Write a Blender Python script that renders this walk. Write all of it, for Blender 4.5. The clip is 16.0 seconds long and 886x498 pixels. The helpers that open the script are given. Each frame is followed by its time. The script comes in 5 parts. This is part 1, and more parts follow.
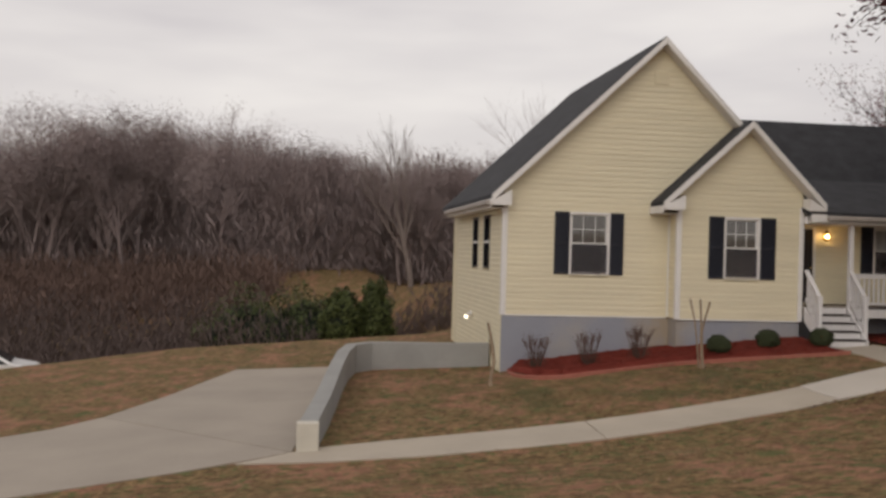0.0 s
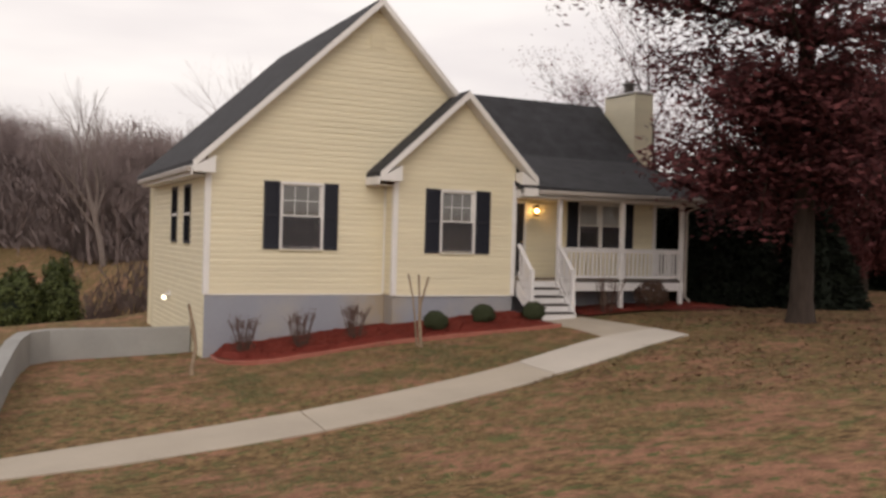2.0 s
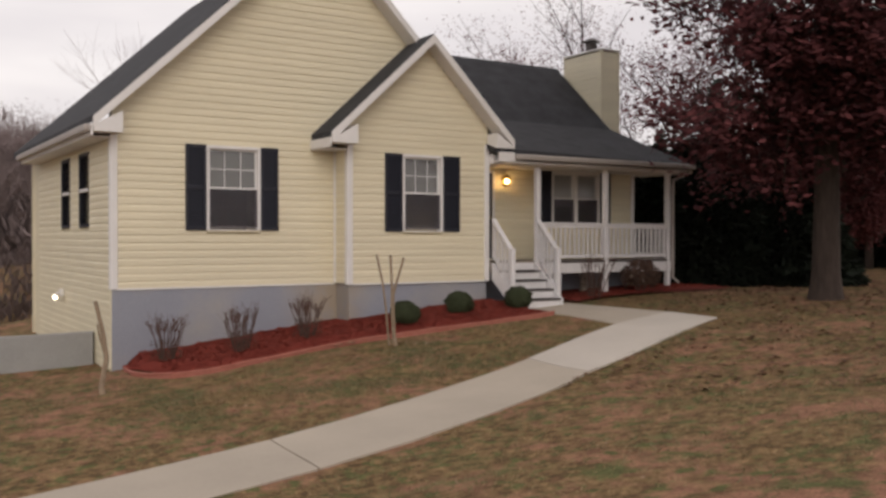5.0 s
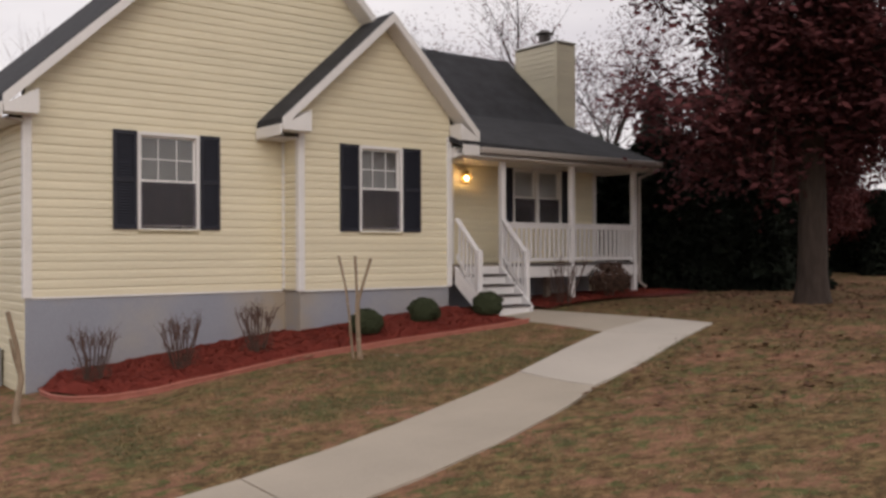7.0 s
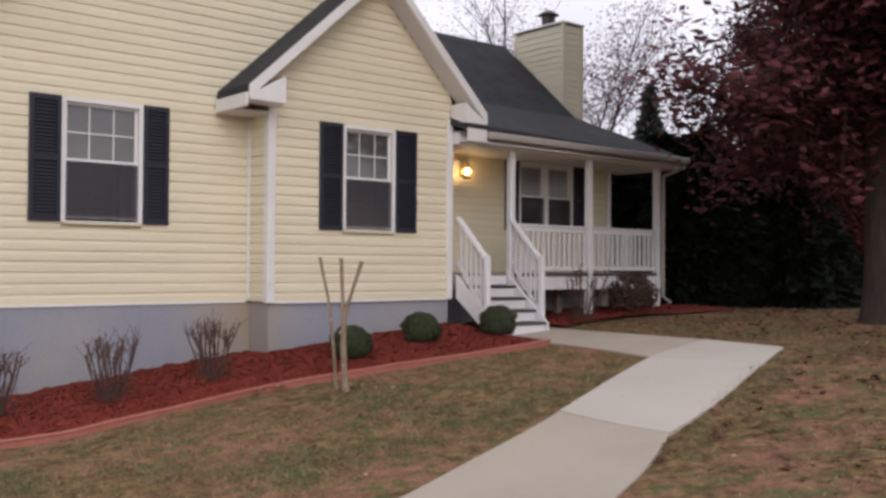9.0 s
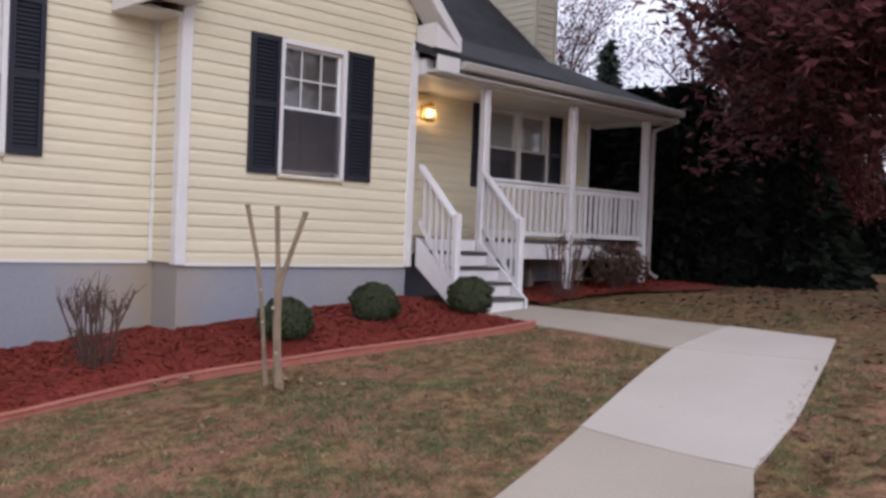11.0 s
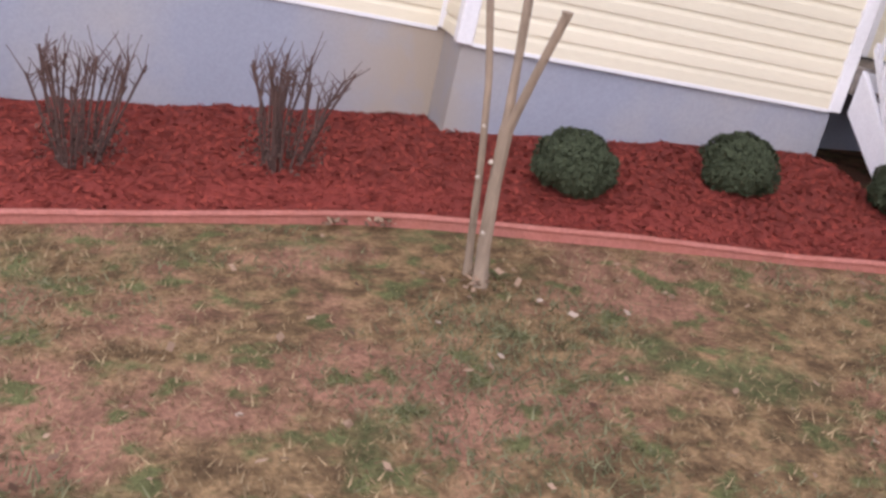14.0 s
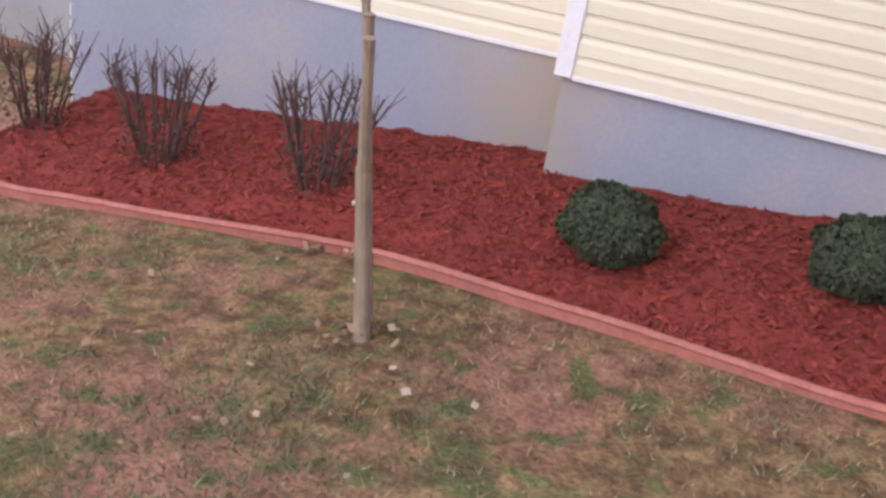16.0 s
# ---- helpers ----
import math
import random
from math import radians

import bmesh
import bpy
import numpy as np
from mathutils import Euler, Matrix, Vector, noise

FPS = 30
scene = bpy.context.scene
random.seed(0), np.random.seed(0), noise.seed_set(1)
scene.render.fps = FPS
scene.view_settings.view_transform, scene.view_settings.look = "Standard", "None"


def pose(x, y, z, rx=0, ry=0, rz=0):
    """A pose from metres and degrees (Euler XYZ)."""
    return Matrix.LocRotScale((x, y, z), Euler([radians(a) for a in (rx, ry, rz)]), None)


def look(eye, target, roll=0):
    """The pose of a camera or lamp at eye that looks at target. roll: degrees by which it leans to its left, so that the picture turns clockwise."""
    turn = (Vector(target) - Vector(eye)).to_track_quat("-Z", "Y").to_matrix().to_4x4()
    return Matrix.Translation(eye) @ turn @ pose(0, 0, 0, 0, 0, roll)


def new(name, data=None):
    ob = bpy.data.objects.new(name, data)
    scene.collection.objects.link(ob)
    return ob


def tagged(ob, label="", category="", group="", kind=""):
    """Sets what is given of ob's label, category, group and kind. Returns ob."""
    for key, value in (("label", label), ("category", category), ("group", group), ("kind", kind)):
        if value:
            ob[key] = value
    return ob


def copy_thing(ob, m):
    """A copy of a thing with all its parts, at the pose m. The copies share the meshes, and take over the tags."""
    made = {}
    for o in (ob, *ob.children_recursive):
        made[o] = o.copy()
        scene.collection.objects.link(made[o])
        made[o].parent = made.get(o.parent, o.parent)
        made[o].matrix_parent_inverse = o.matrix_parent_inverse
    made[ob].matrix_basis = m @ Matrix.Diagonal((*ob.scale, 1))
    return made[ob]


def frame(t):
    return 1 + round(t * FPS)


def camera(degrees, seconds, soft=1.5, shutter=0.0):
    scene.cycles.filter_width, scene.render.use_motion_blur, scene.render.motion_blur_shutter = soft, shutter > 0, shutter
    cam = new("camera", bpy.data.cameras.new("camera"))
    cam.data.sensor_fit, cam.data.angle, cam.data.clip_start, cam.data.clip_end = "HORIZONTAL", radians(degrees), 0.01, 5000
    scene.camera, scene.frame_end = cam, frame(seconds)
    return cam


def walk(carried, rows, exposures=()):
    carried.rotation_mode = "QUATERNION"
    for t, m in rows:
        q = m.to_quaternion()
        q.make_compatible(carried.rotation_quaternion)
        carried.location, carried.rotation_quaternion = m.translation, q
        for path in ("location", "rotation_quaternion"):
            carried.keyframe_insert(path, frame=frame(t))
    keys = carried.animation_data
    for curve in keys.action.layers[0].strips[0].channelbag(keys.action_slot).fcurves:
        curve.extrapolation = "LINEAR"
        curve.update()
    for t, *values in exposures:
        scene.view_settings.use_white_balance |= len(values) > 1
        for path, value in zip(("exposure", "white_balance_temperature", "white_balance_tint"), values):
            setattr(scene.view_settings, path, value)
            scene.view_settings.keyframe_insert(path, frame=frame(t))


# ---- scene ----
from mathutils import geometry

cam = camera(50.5, 16.0, soft=3.0)
PATH = [
    (0, (1.411, -1.43, 1.418), (1.688, 0.55, 1.423), 1.6),
    (0.5, (1.605, -1.061, 1.356), (2.118, 0.872, 1.352), 1.7),
    (1, (1.748, -0.762, 1.322), (2.463, 1.106, 1.314), 1.4),
    (1.5, (1.645, -0.56, 1.355), (2.492, 1.252, 1.341), 1.8),
    (2, (1.77, 0.193, 1.31), (2.639, 1.994, 1.286), 1.6),
    (2.5, (1.956, 1.004, 1.181), (2.843, 2.796, 1.155), 1.1),
    (3, (2.045, 1.661, 1.175), (2.958, 3.441, 1.136), 1.0),
    (3.5, (2.067, 2.31, 1.159), (3.018, 4.069, 1.112), 0.9),
    (4, (2.105, 2.946, 1.087), (3.093, 4.684, 1.042), 0.7),
    (6.5, (2.264, 5.782, 0.554), (3.465, 7.382, 0.56), -0.5),
    (7, (2.363, 6.157, 0.649), (3.595, 7.733, 0.65), -0.2),
    (7.5, (2.454, 6.515, 0.599), (3.713, 8.069, 0.616), 0.1),
    (8, (2.859, 7.26, 0.535), (4.134, 8.801, 0.572), 0.3),
    (10.5, (4.874, 10.578, 0.437), (6.234, 12.045, 0.441), 1.2),
    (11, (5.208, 11.082, 0.384), (6.616, 12.502, 0.354), 2.3),
    (11.5, (5.551, 11.535, 0.453), (6.989, 12.916, 0.292), 4.2),
    (12, (5.977, 11.892, 0.646), (7.148, 13.462, 0.241), 6.7),
    (12.5, (6.467, 12.295, 0.727), (7.521, 13.902, 0.174), 9.1),
    (13, (6.874, 12.617, 0.774), (7.841, 14.253, 0.152), 11.3),
    (13.5, (7.492, 12.88, 0.834), (8.277, 14.6, 0.18), 11.7),
    (14, (8.063, 13.183, 0.838), (8.633, 14.977, 0.162), 12.9),
    (14.5, (8.732, 13.348, 0.946), (9.032, 15.186, 0.217), 13.6),
    (15, (9.498, 13.426, 1.12), (9.508, 15.265, 0.333), 13.0),
    (15.5, (10.184, 13.6, 1.23), (9.943, 15.412, 0.419), 12.7),
    (16, (10.936, 13.864, 1.294), (10.429, 15.612, 0.466), 9.6),
]
EXPOSURES = ((0.0, -0.12, 6800, 11), (0.5, -0.15, 6900, 13), (1.5, 0.08, 6950, 13), (2.0, 0.2, 6950, 13), (3.0, -0.03, 6900, 13), (6.5, 0.16, 6700, 14), (7.0, 0.06, 6650, 14), (7.5, 0.29, 6400, 14), (8.0, 0.27, 6400, 14), (10.5, 0.46, 5750, 18), (11.5, 0.45, 5750, 18), (12.0, 0.72, 5700, 17), (13.0, 1.15, 5750, 18), (14.0, 1.08, 5750, 22), (16.0, 1.05, 5700, 22))
walk(cam, [(t, look(eye, target, roll)) for t, eye, target, roll in PATH], EXPOSURES)

# ---- world and sun: an overcast evening ----
world = bpy.data.worlds.new("overcast_sky")
scene.world = world
world.use_nodes = True
wn, wl = world.node_tree.nodes, world.node_tree.links
wn.clear()
sky = wn.new("ShaderNodeTexSky")
sky.sky_type, sky.sun_disc = "NISHITA", False
sky.sun_elevation, sky.sun_rotation = radians(28), radians(200)
sky.air_density, sky.dust_density = 1.0, 3.0
sky_gain = wn.new("ShaderNodeVectorMath")
sky_gain.operation = "SCALE"
sky_gain.inputs["Scale"].default_value = 0.9
wl.new(sky.outputs[0], sky_gain.inputs[0])
wcoord = wn.new("ShaderNodeTexCoord")
wmap = wn.new("ShaderNodeMapping")
wmap.inputs["Scale"].default_value = (1.0, 1.0, 4.5)
wl.new(wcoord.outputs["Generated"], wmap.inputs[0])
wnoise = wn.new("ShaderNodeTexNoise")
wnoise.inputs["Scale"].default_value, wnoise.inputs["Detail"].default_value = 2.4, 4
wnoise.inputs["Roughness"].default_value = 0.5
wl.new(wmap.outputs[0], wnoise.inputs["Vector"])
wramp = wn.new("ShaderNodeValToRGB")
wramp.color_ramp.elements[0].position, wramp.color_ramp.elements[0].color = 0.34, (7.4, 7.1, 7.3, 1)
wramp.color_ramp.elements[1].position, wramp.color_ramp.elements[1].color = 0.66, (9.6, 9.3, 9.2, 1)
wl.new(wnoise.outputs["Fac"], wramp.inputs[0])
wmix = wn.new("ShaderNodeMix")
wmix.data_type = "RGBA"
wmix.inputs["Factor"].default_value = 0.88
wl.new(sky_gain.outputs[0], wmix.inputs["A"])
wl.new(wramp.outputs[0], wmix.inputs["B"])
wback = wn.new("ShaderNodeBackground")
wback.inputs["Strength"].default_value = 0.1
wl.new(wmix.outputs["Result"], wback.inputs["Color"])
wout = wn.new("ShaderNodeOutputWorld")
wl.new(wback.outputs[0], wout.inputs[0])

sun_data = bpy.data.lights.new("sun", "SUN")
sun_data.energy, sun_data.angle, sun_data.color = 0.6, radians(40), (1.0, 0.93, 0.84)
sun = new("sun", sun_data)
sun.matrix_world = look((-10, -20, 22), (8, 18, 0))


# ---- materials ----
def material(name, base, rough=0.7, dark=0.75, light=1.15, fine=60.0, coarse=3.0, bump=0.15, step=0.01, metal=0.0, spread=0.0, tint=None, spec=0.3, stretch=(1, 1, 1)):
    """Paint, wood or stone: a base colour varied at two scales, with fine relief. tint: a second colour in broad patches. spread: how far pieces differ."""
    m = bpy.data.materials.new(name)
    m.use_nodes = True
    n, l = m.node_tree.nodes, m.node_tree.links
    b = n["Principled BSDF"]
    b.inputs["Roughness"].default_value, b.inputs["Metallic"].default_value = rough, metal
    b.inputs["Specular IOR Level"].default_value = spec
    co = n.new("ShaderNodeTexCoord")
    mp = n.new("ShaderNodeMapping")
    mp.inputs["Scale"].default_value = stretch
    l.new(co.outputs["Object"], mp.inputs[0])
    f = n.new("ShaderNodeTexNoise")
    f.inputs["Scale"].default_value, f.inputs["Detail"].default_value = fine, 5
    c = n.new("ShaderNodeTexNoise")
    c.inputs["Scale"].default_value, c.inputs["Detail"].default_value = coarse, 4
    l.new(mp.outputs[0], f.inputs["Vector"]), l.new(mp.outputs[0], c.inputs["Vector"])
    mean = n.new("ShaderNodeMath")
    mean.operation = "ADD"
    l.new(f.outputs["Fac"], mean.inputs[0]), l.new(c.outputs["Fac"], mean.inputs[1])
    span = n.new("ShaderNodeMapRange")
    span.inputs["From Min"].default_value, span.inputs["From Max"].default_value = 0.65, 1.35
    span.inputs["To Min"].default_value, span.inputs["To Max"].default_value = dark, light
    l.new(mean.outputs[0], span.inputs["Value"])
    value = span.outputs[0]
    if spread:
        info = n.new("ShaderNodeObjectInfo")
        r = n.new("ShaderNodeMapRange")
        r.inputs["To Min"].default_value, r.inputs["To Max"].default_value = 1 - spread, 1 + spread
        l.new(info.outputs["Random"], r.inputs["Value"])
        mul = n.new("ShaderNodeMath")
        mul.operation = "MULTIPLY"
        l.new(value, mul.inputs[0]), l.new(r.outputs[0], mul.inputs[1])
        value = mul.outputs[0]
    col = n.new("ShaderNodeMix")
    col.data_type = "RGBA"
    col.inputs["A"].default_value, col.inputs["B"].default_value = (*base, 1), (*(tint or base), 1)
    if tint:
        k = n.new("ShaderNodeMapRange")
        k.inputs["From Min"].default_value, k.inputs["From Max"].default_value = 0.45, 0.62
        l.new(c.outputs["Fac"], k.inputs["Value"]), l.new(k.outputs[0], col.inputs["Factor"])
    else:
        col.inputs["Factor"].default_value = 0
    sc = n.new("ShaderNodeVectorMath")
    sc.operation = "SCALE"
    l.new(col.outputs["Result"], sc.inputs[0]), l.new(value, sc.inputs["Scale"])
    l.new(sc.outputs[0], b.inputs["Base Color"])
    bp = n.new("ShaderNodeBump")
    bp.inputs["Strength"].default_value, bp.inputs["Distance"].default_value = bump, step
    l.new(f.outputs["Fac"], bp.inputs["Height"]), l.new(bp.outputs[0], b.inputs["Normal"])
    return m


def leaf_material(name, base, spread=0.5, rough=0.6, second=None):
    """Leaves, blades and chips: every island its own shade between two colours."""
    m = bpy.data.materials.new(name)
    m.use_nodes = True
    n, l = m.node_tree.nodes, m.node_tree.links
    b = n["Principled BSDF"]
    b.inputs["Roughness"].default_value = rough
    b.inputs["Specular IOR Level"].default_value = 0.2
    g = n.new("ShaderNodeNewGeometry")
    col = n.new("ShaderNodeMix")
    col.data_type = "RGBA"
    col.inputs["A"].default_value = (*[v * (1 - spread) for v in base], 1)
    col.inputs["B"].default_value = (*(second or [v * (1 + spread) for v in base]), 1)
    l.new(g.outputs["Random Per Island"], col.inputs["Factor"])
    l.new(col.outputs["Result"], b.inputs["Base Color"])
    return m


def lawn_material():
    """Dormant lawn: straw, worn red soil and some green, in patches of several sizes; bare tan soil far off."""
    m = bpy.data.materials.new("dormant_lawn")
    m.use_nodes = True
    n, l = m.node_tree.nodes, m.node_tree.links
    b = n["Principled BSDF"]
    b.inputs["Roughness"].default_value, b.inputs["Specular IOR Level"].default_value = 0.95, 0.1
    co = n.new("ShaderNodeTexCoord")

    def field(scale, detail, lo, hi, rough=0.6):
        t = n.new("ShaderNodeTexNoise")
        t.inputs["Scale"].default_value, t.inputs["Detail"].default_value, t.inputs["Roughness"].default_value = scale, detail, rough
        l.new(co.outputs["Object"], t.inputs["Vector"])
        r = n.new("ShaderNodeMapRange")
        r.inputs["From Min"].default_value, r.inputs["From Max"].default_value = lo, hi
        l.new(t.outputs["Fac"], r.inputs["Value"])
        return r.outputs[0], t.outputs["Fac"]

    def blend(factor, a, c):
        x = n.new("ShaderNodeMix")
        x.data_type = "RGBA"
        l.new(factor, x.inputs["Factor"])
        for socket, v in (("A", a), ("B", c)):
            if isinstance(v, tuple):
                x.inputs[socket].default_value = (*v, 1)
            else:
                l.new(v, x.inputs[socket])
        return x.outputs["Result"]

    straw = blend(field(9, 6, 0.35, 0.65)[0], (0.125, 0.080, 0.042), (0.265, 0.175, 0.088))
    soil = blend(field(1.0, 5, 0.48, 0.60)[0], straw, (0.30, 0.158, 0.102))
    weeds = blend(field(5.5, 4, 0.54, 0.64, 0.55)[0], soil, (0.125, 0.128, 0.052))
    green = blend(field(1.5, 5, 0.56, 0.68, 0.62)[0], weeds, (0.118, 0.124, 0.052))
    tuft, height_fine = field(38, 4, 0.3, 0.7)
    shade = n.new("ShaderNodeMapRange")
    shade.inputs["To Min"].default_value, shade.inputs["To Max"].default_value = 0.62, 1.25
    l.new(tuft, shade.inputs["Value"])
    clump = n.new("ShaderNodeMapRange")
    clump.inputs["To Min"].default_value, clump.inputs["To Max"].default_value = 0.76, 1.22
    l.new(field(4.5, 4, 0.34, 0.62)[0], clump.inputs["Value"])
    both = n.new("ShaderNodeMath")
    both.operation = "MULTIPLY"
    l.new(shade.outputs[0], both.inputs[0]), l.new(clump.outputs[0], both.inputs[1])
    sc = n.new("ShaderNodeVectorMath")
    sc.operation = "SCALE"
    l.new(green, sc.inputs[0]), l.new(both.outputs[0], sc.inputs["Scale"])
    l.new(sc.outputs[0], b.inputs["Base Color"])
    bp = n.new("ShaderNodeBump")
    bp.inputs["Strength"].default_value, bp.inputs["Distance"].default_value = 0.8, 0.03
    l.new(height_fine, bp.inputs["Height"]), l.new(bp.outputs[0], b.inputs["Normal"])
    return m


def glass_material():
    m = bpy.data.materials.new("window_glass")
    m.use_nodes = True
    n, l = m.node_tree.nodes, m.node_tree.links
    n.remove(n["Principled BSDF"])
    clear, gloss, mix = n.new("ShaderNodeBsdfTransparent"), n.new("ShaderNodeBsdfGlossy"), n.new("ShaderNodeMixShader")
    clear.inputs["Color"].default_value = (0.82, 0.84, 0.84, 1)
    gloss.inputs["Roughness"].default_value = 0.04
    mix.inputs["Fac"].default_value = 0.075
    l.new(clear.outputs[0], mix.inputs[1]), l.new(gloss.outputs[0], mix.inputs[2])
    l.new(mix.outputs[0], n["Material Output"].inputs["Surface"])
    return m


def glow_material(name, colour, strength):
    m = bpy.data.materials.new(name)
    m.use_nodes = True
    b = m.node_tree.nodes["Principled BSDF"]
    b.inputs["Base Color"].default_value = (*colour, 1)
    b.inputs["Emission Color"].default_value = (*colour, 1)
    b.inputs["Emission Strength"].default_value = strength
    return m


SIDING = material("cream_vinyl_siding", (0.74, 0.68, 0.51), 0.5, 0.92, 1.05, 30, 1.2, 0.06, spread=0.025, stretch=(0.4, 1, 4))
SHEATH = material("cream_sheathing", (0.55, 0.49, 0.33), 0.8)
TRIM = material("white_trim_paint", (0.78, 0.77, 0.76), 0.45, 0.9, 1.05, 40, 2, 0.05)
SOFFIT = material("white_soffit", (0.70, 0.68, 0.66), 0.55, 0.9, 1.05, 40, 2, 0.05)
PORCH_PAINT = material("white_porch_paint", (0.76, 0.75, 0.76), 0.5, 0.88, 1.06, 50, 3, 0.12, spread=0.03)
DECK = material("weathered_deck_wood", (0.30, 0.26, 0.22), 0.75, 0.7, 1.2, 20, 3, 0.2, stretch=(6, 1, 6), spread=0.1)
SHINGLE = material("charcoal_shingle", (0.040, 0.041, 0.046), 0.9, 0.6, 1.4, 28, 2.5, 0.5, 0.01, spread=0.08)
BLOCK = material("grey_painted_foundation", (0.30, 0.318, 0.37), 0.85, 0.88, 1.08, 45, 0.8, 0.25, tint=(0.34, 0.335, 0.335))
CONCRETE = material("tan_concrete", (0.45, 0.395, 0.325), 0.9, 0.85, 1.1, 70, 0.9, 0.3, spread=0.07)
PALE = material("pale_new_concrete", (0.53, 0.485, 0.43), 0.9, 0.9, 1.08, 70, 0.9, 0.25, spread=0.03)
DRIVE = material("driveway_concrete", (0.37, 0.325, 0.275), 0.9, 0.82, 1.12, 60, 0.6, 0.3, spread=0.04)
WALLCON = material("grey_wall_concrete", (0.31, 0.31, 0.30), 0.9, 0.82, 1.15, 50, 1.2, 0.3)
CAPCON = material("pale_wall_cap", (0.58, 0.55, 0.48), 0.9, 0.85, 1.1, 50, 2, 0.3)
SHUTTER = material("navy_black_shutter", (0.022, 0.024, 0.035), 0.45, 0.8, 1.2, 30, 3, 0.05)
DOOR = material("dark_door_paint", (0.025, 0.022, 0.024), 0.4, 0.8, 1.2, 30, 3, 0.05)
METAL = material("brass_metal", (0.45, 0.33, 0.14), 0.35, metal=1.0)
# White gutter darkened: the shade at the eaves is put into this grey.
GUTTER = material("shade_greyed_gutter_paint", (0.40, 0.365, 0.335), 0.4, 0.92, 1.05)
FLUE = material("dark_flue_metal", (0.10, 0.09, 0.085), 0.5, metal=0.8)
BLIND = material("window_blind", (0.20, 0.175, 0.165), 0.8, 0.85, 1.1, 8, 2, 0.05, stretch=(0.5, 1, 12))
CURTAIN = material("pale_blind", (0.86, 0.82, 0.82), 0.9, 0.8, 1.1, 10, 2, 0.05, stretch=(12, 1, 0.5))
# The rooms' lack of light is put into this dark colour.
ROOM = material("unlit_room_dark", (0.12, 0.095, 0.085), 0.9)
EDGING = material("salmon_edging", (0.45, 0.17, 0.13), 0.7, 0.72, 1.15, 60, 9, 0.25, spread=0.05, tint=(0.36, 0.13, 0.095))
BEDSOIL = material("red_mulch_bed", (0.19, 0.034, 0.024), 0.95, 0.7, 1.3, 45, 4, 0.5, 0.02)
CHIP = leaf_material("red_mulch_chip", (0.230, 0.044, 0.030), 0.28, 0.95)
BARK = material("grey_brown_bark", (0.050, 0.037, 0.031), 0.95, 0.6, 1.3, 14, 3, 0.9, 0.03, stretch=(1, 1, 0.25))
TWIG = material("grey_brown_twig", (0.105, 0.064, 0.052), 0.9, 0.7, 1.2, 30, 4)
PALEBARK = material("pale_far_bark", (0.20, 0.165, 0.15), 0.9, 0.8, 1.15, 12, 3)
CRAPE = material("smooth_tan_bark", (0.31, 0.235, 0.165), 0.75, 0.6, 1.25, 22, 6, 0.2, stretch=(1, 1, 0.35))
KNOT = material("pale_pruning_scar", (0.50, 0.42, 0.33), 0.8)
# Bare wood paled and greyed: the haze of distance is in the colour.
WOOD_FAR = leaf_material("haze_paled_wood", (0.255, 0.205, 0.200), 0.14, 0.95)
WITHER = leaf_material("withered_leaf", (0.085, 0.052, 0.040), 0.4, 0.95)
BRUSH = leaf_material("brown_brush", (0.130, 0.098, 0.090), 0.18, 0.95)
RUST = leaf_material("rusty_brush", (0.165, 0.112, 0.094), 0.2, 0.95)
OAK = leaf_material("russet_oak_leaf", (0.082, 0.022, 0.026), 0.45, 0.85, (0.140, 0.044, 0.046))
# Near-black; also colours the cores that stand for shade inside foliage.
PINE = leaf_material("near_black_leaf_and_core", (0.011, 0.015, 0.010), 0.5, 0.95)
# Distance haze is mixed into this pale needle colour.
SPIRE = leaf_material("hazed_blue_green_needle", (0.055, 0.070, 0.062), 0.35, 0.95)
BOX = leaf_material("boxwood_leaf", (0.054, 0.066, 0.034), 0.25, 0.8)
SHRUB = leaf_material("olive_shrub_leaf", (0.060, 0.075, 0.025), 0.45, 0.6)
STRAW = leaf_material("straw_blade", (0.20, 0.13, 0.065), 0.45, 0.9, (0.42, 0.31, 0.17))
GREEN = leaf_material("green_blade", (0.125, 0.128, 0.062), 0.35, 0.9, (0.225, 0.22, 0.115))
LITTER = leaf_material("dry_leaf", (0.16, 0.085, 0.05), 0.5, 0.85, (0.38, 0.26, 0.17))
OAK_LITTER = leaf_material("fallen_oak_leaf", (0.135, 0.072, 0.046), 0.4, 0.9, (0.23, 0.13, 0.078))
PALE_LEAF = leaf_material("pale_dry_leaf", (0.42, 0.33, 0.25), 0.15, 0.8)
LAWN = lawn_material()
TREAD = material("weathered_tread_shaded_edge", (0.085, 0.075, 0.075), 0.8, 0.7, 1.3, 20, 4, 0.3, stretch=(1, 6, 6), spread=0.15)
SCREEN = glass_material()
SCREEN.name = "insect_screen"
SCREEN.node_tree.nodes["Transparent BSDF"].inputs["Color"].default_value = (0.55, 0.52, 0.55, 1)
SCREEN.node_tree.nodes["Glossy BSDF"].inputs["Color"].default_value = (0.35, 0.35, 0.37, 1)
SCREEN.node_tree.nodes["Glossy BSDF"].inputs["Roughness"].default_value = 0.7
SCREEN.node_tree.nodes["Mix Shader"].inputs["Fac"].default_value = 0.16


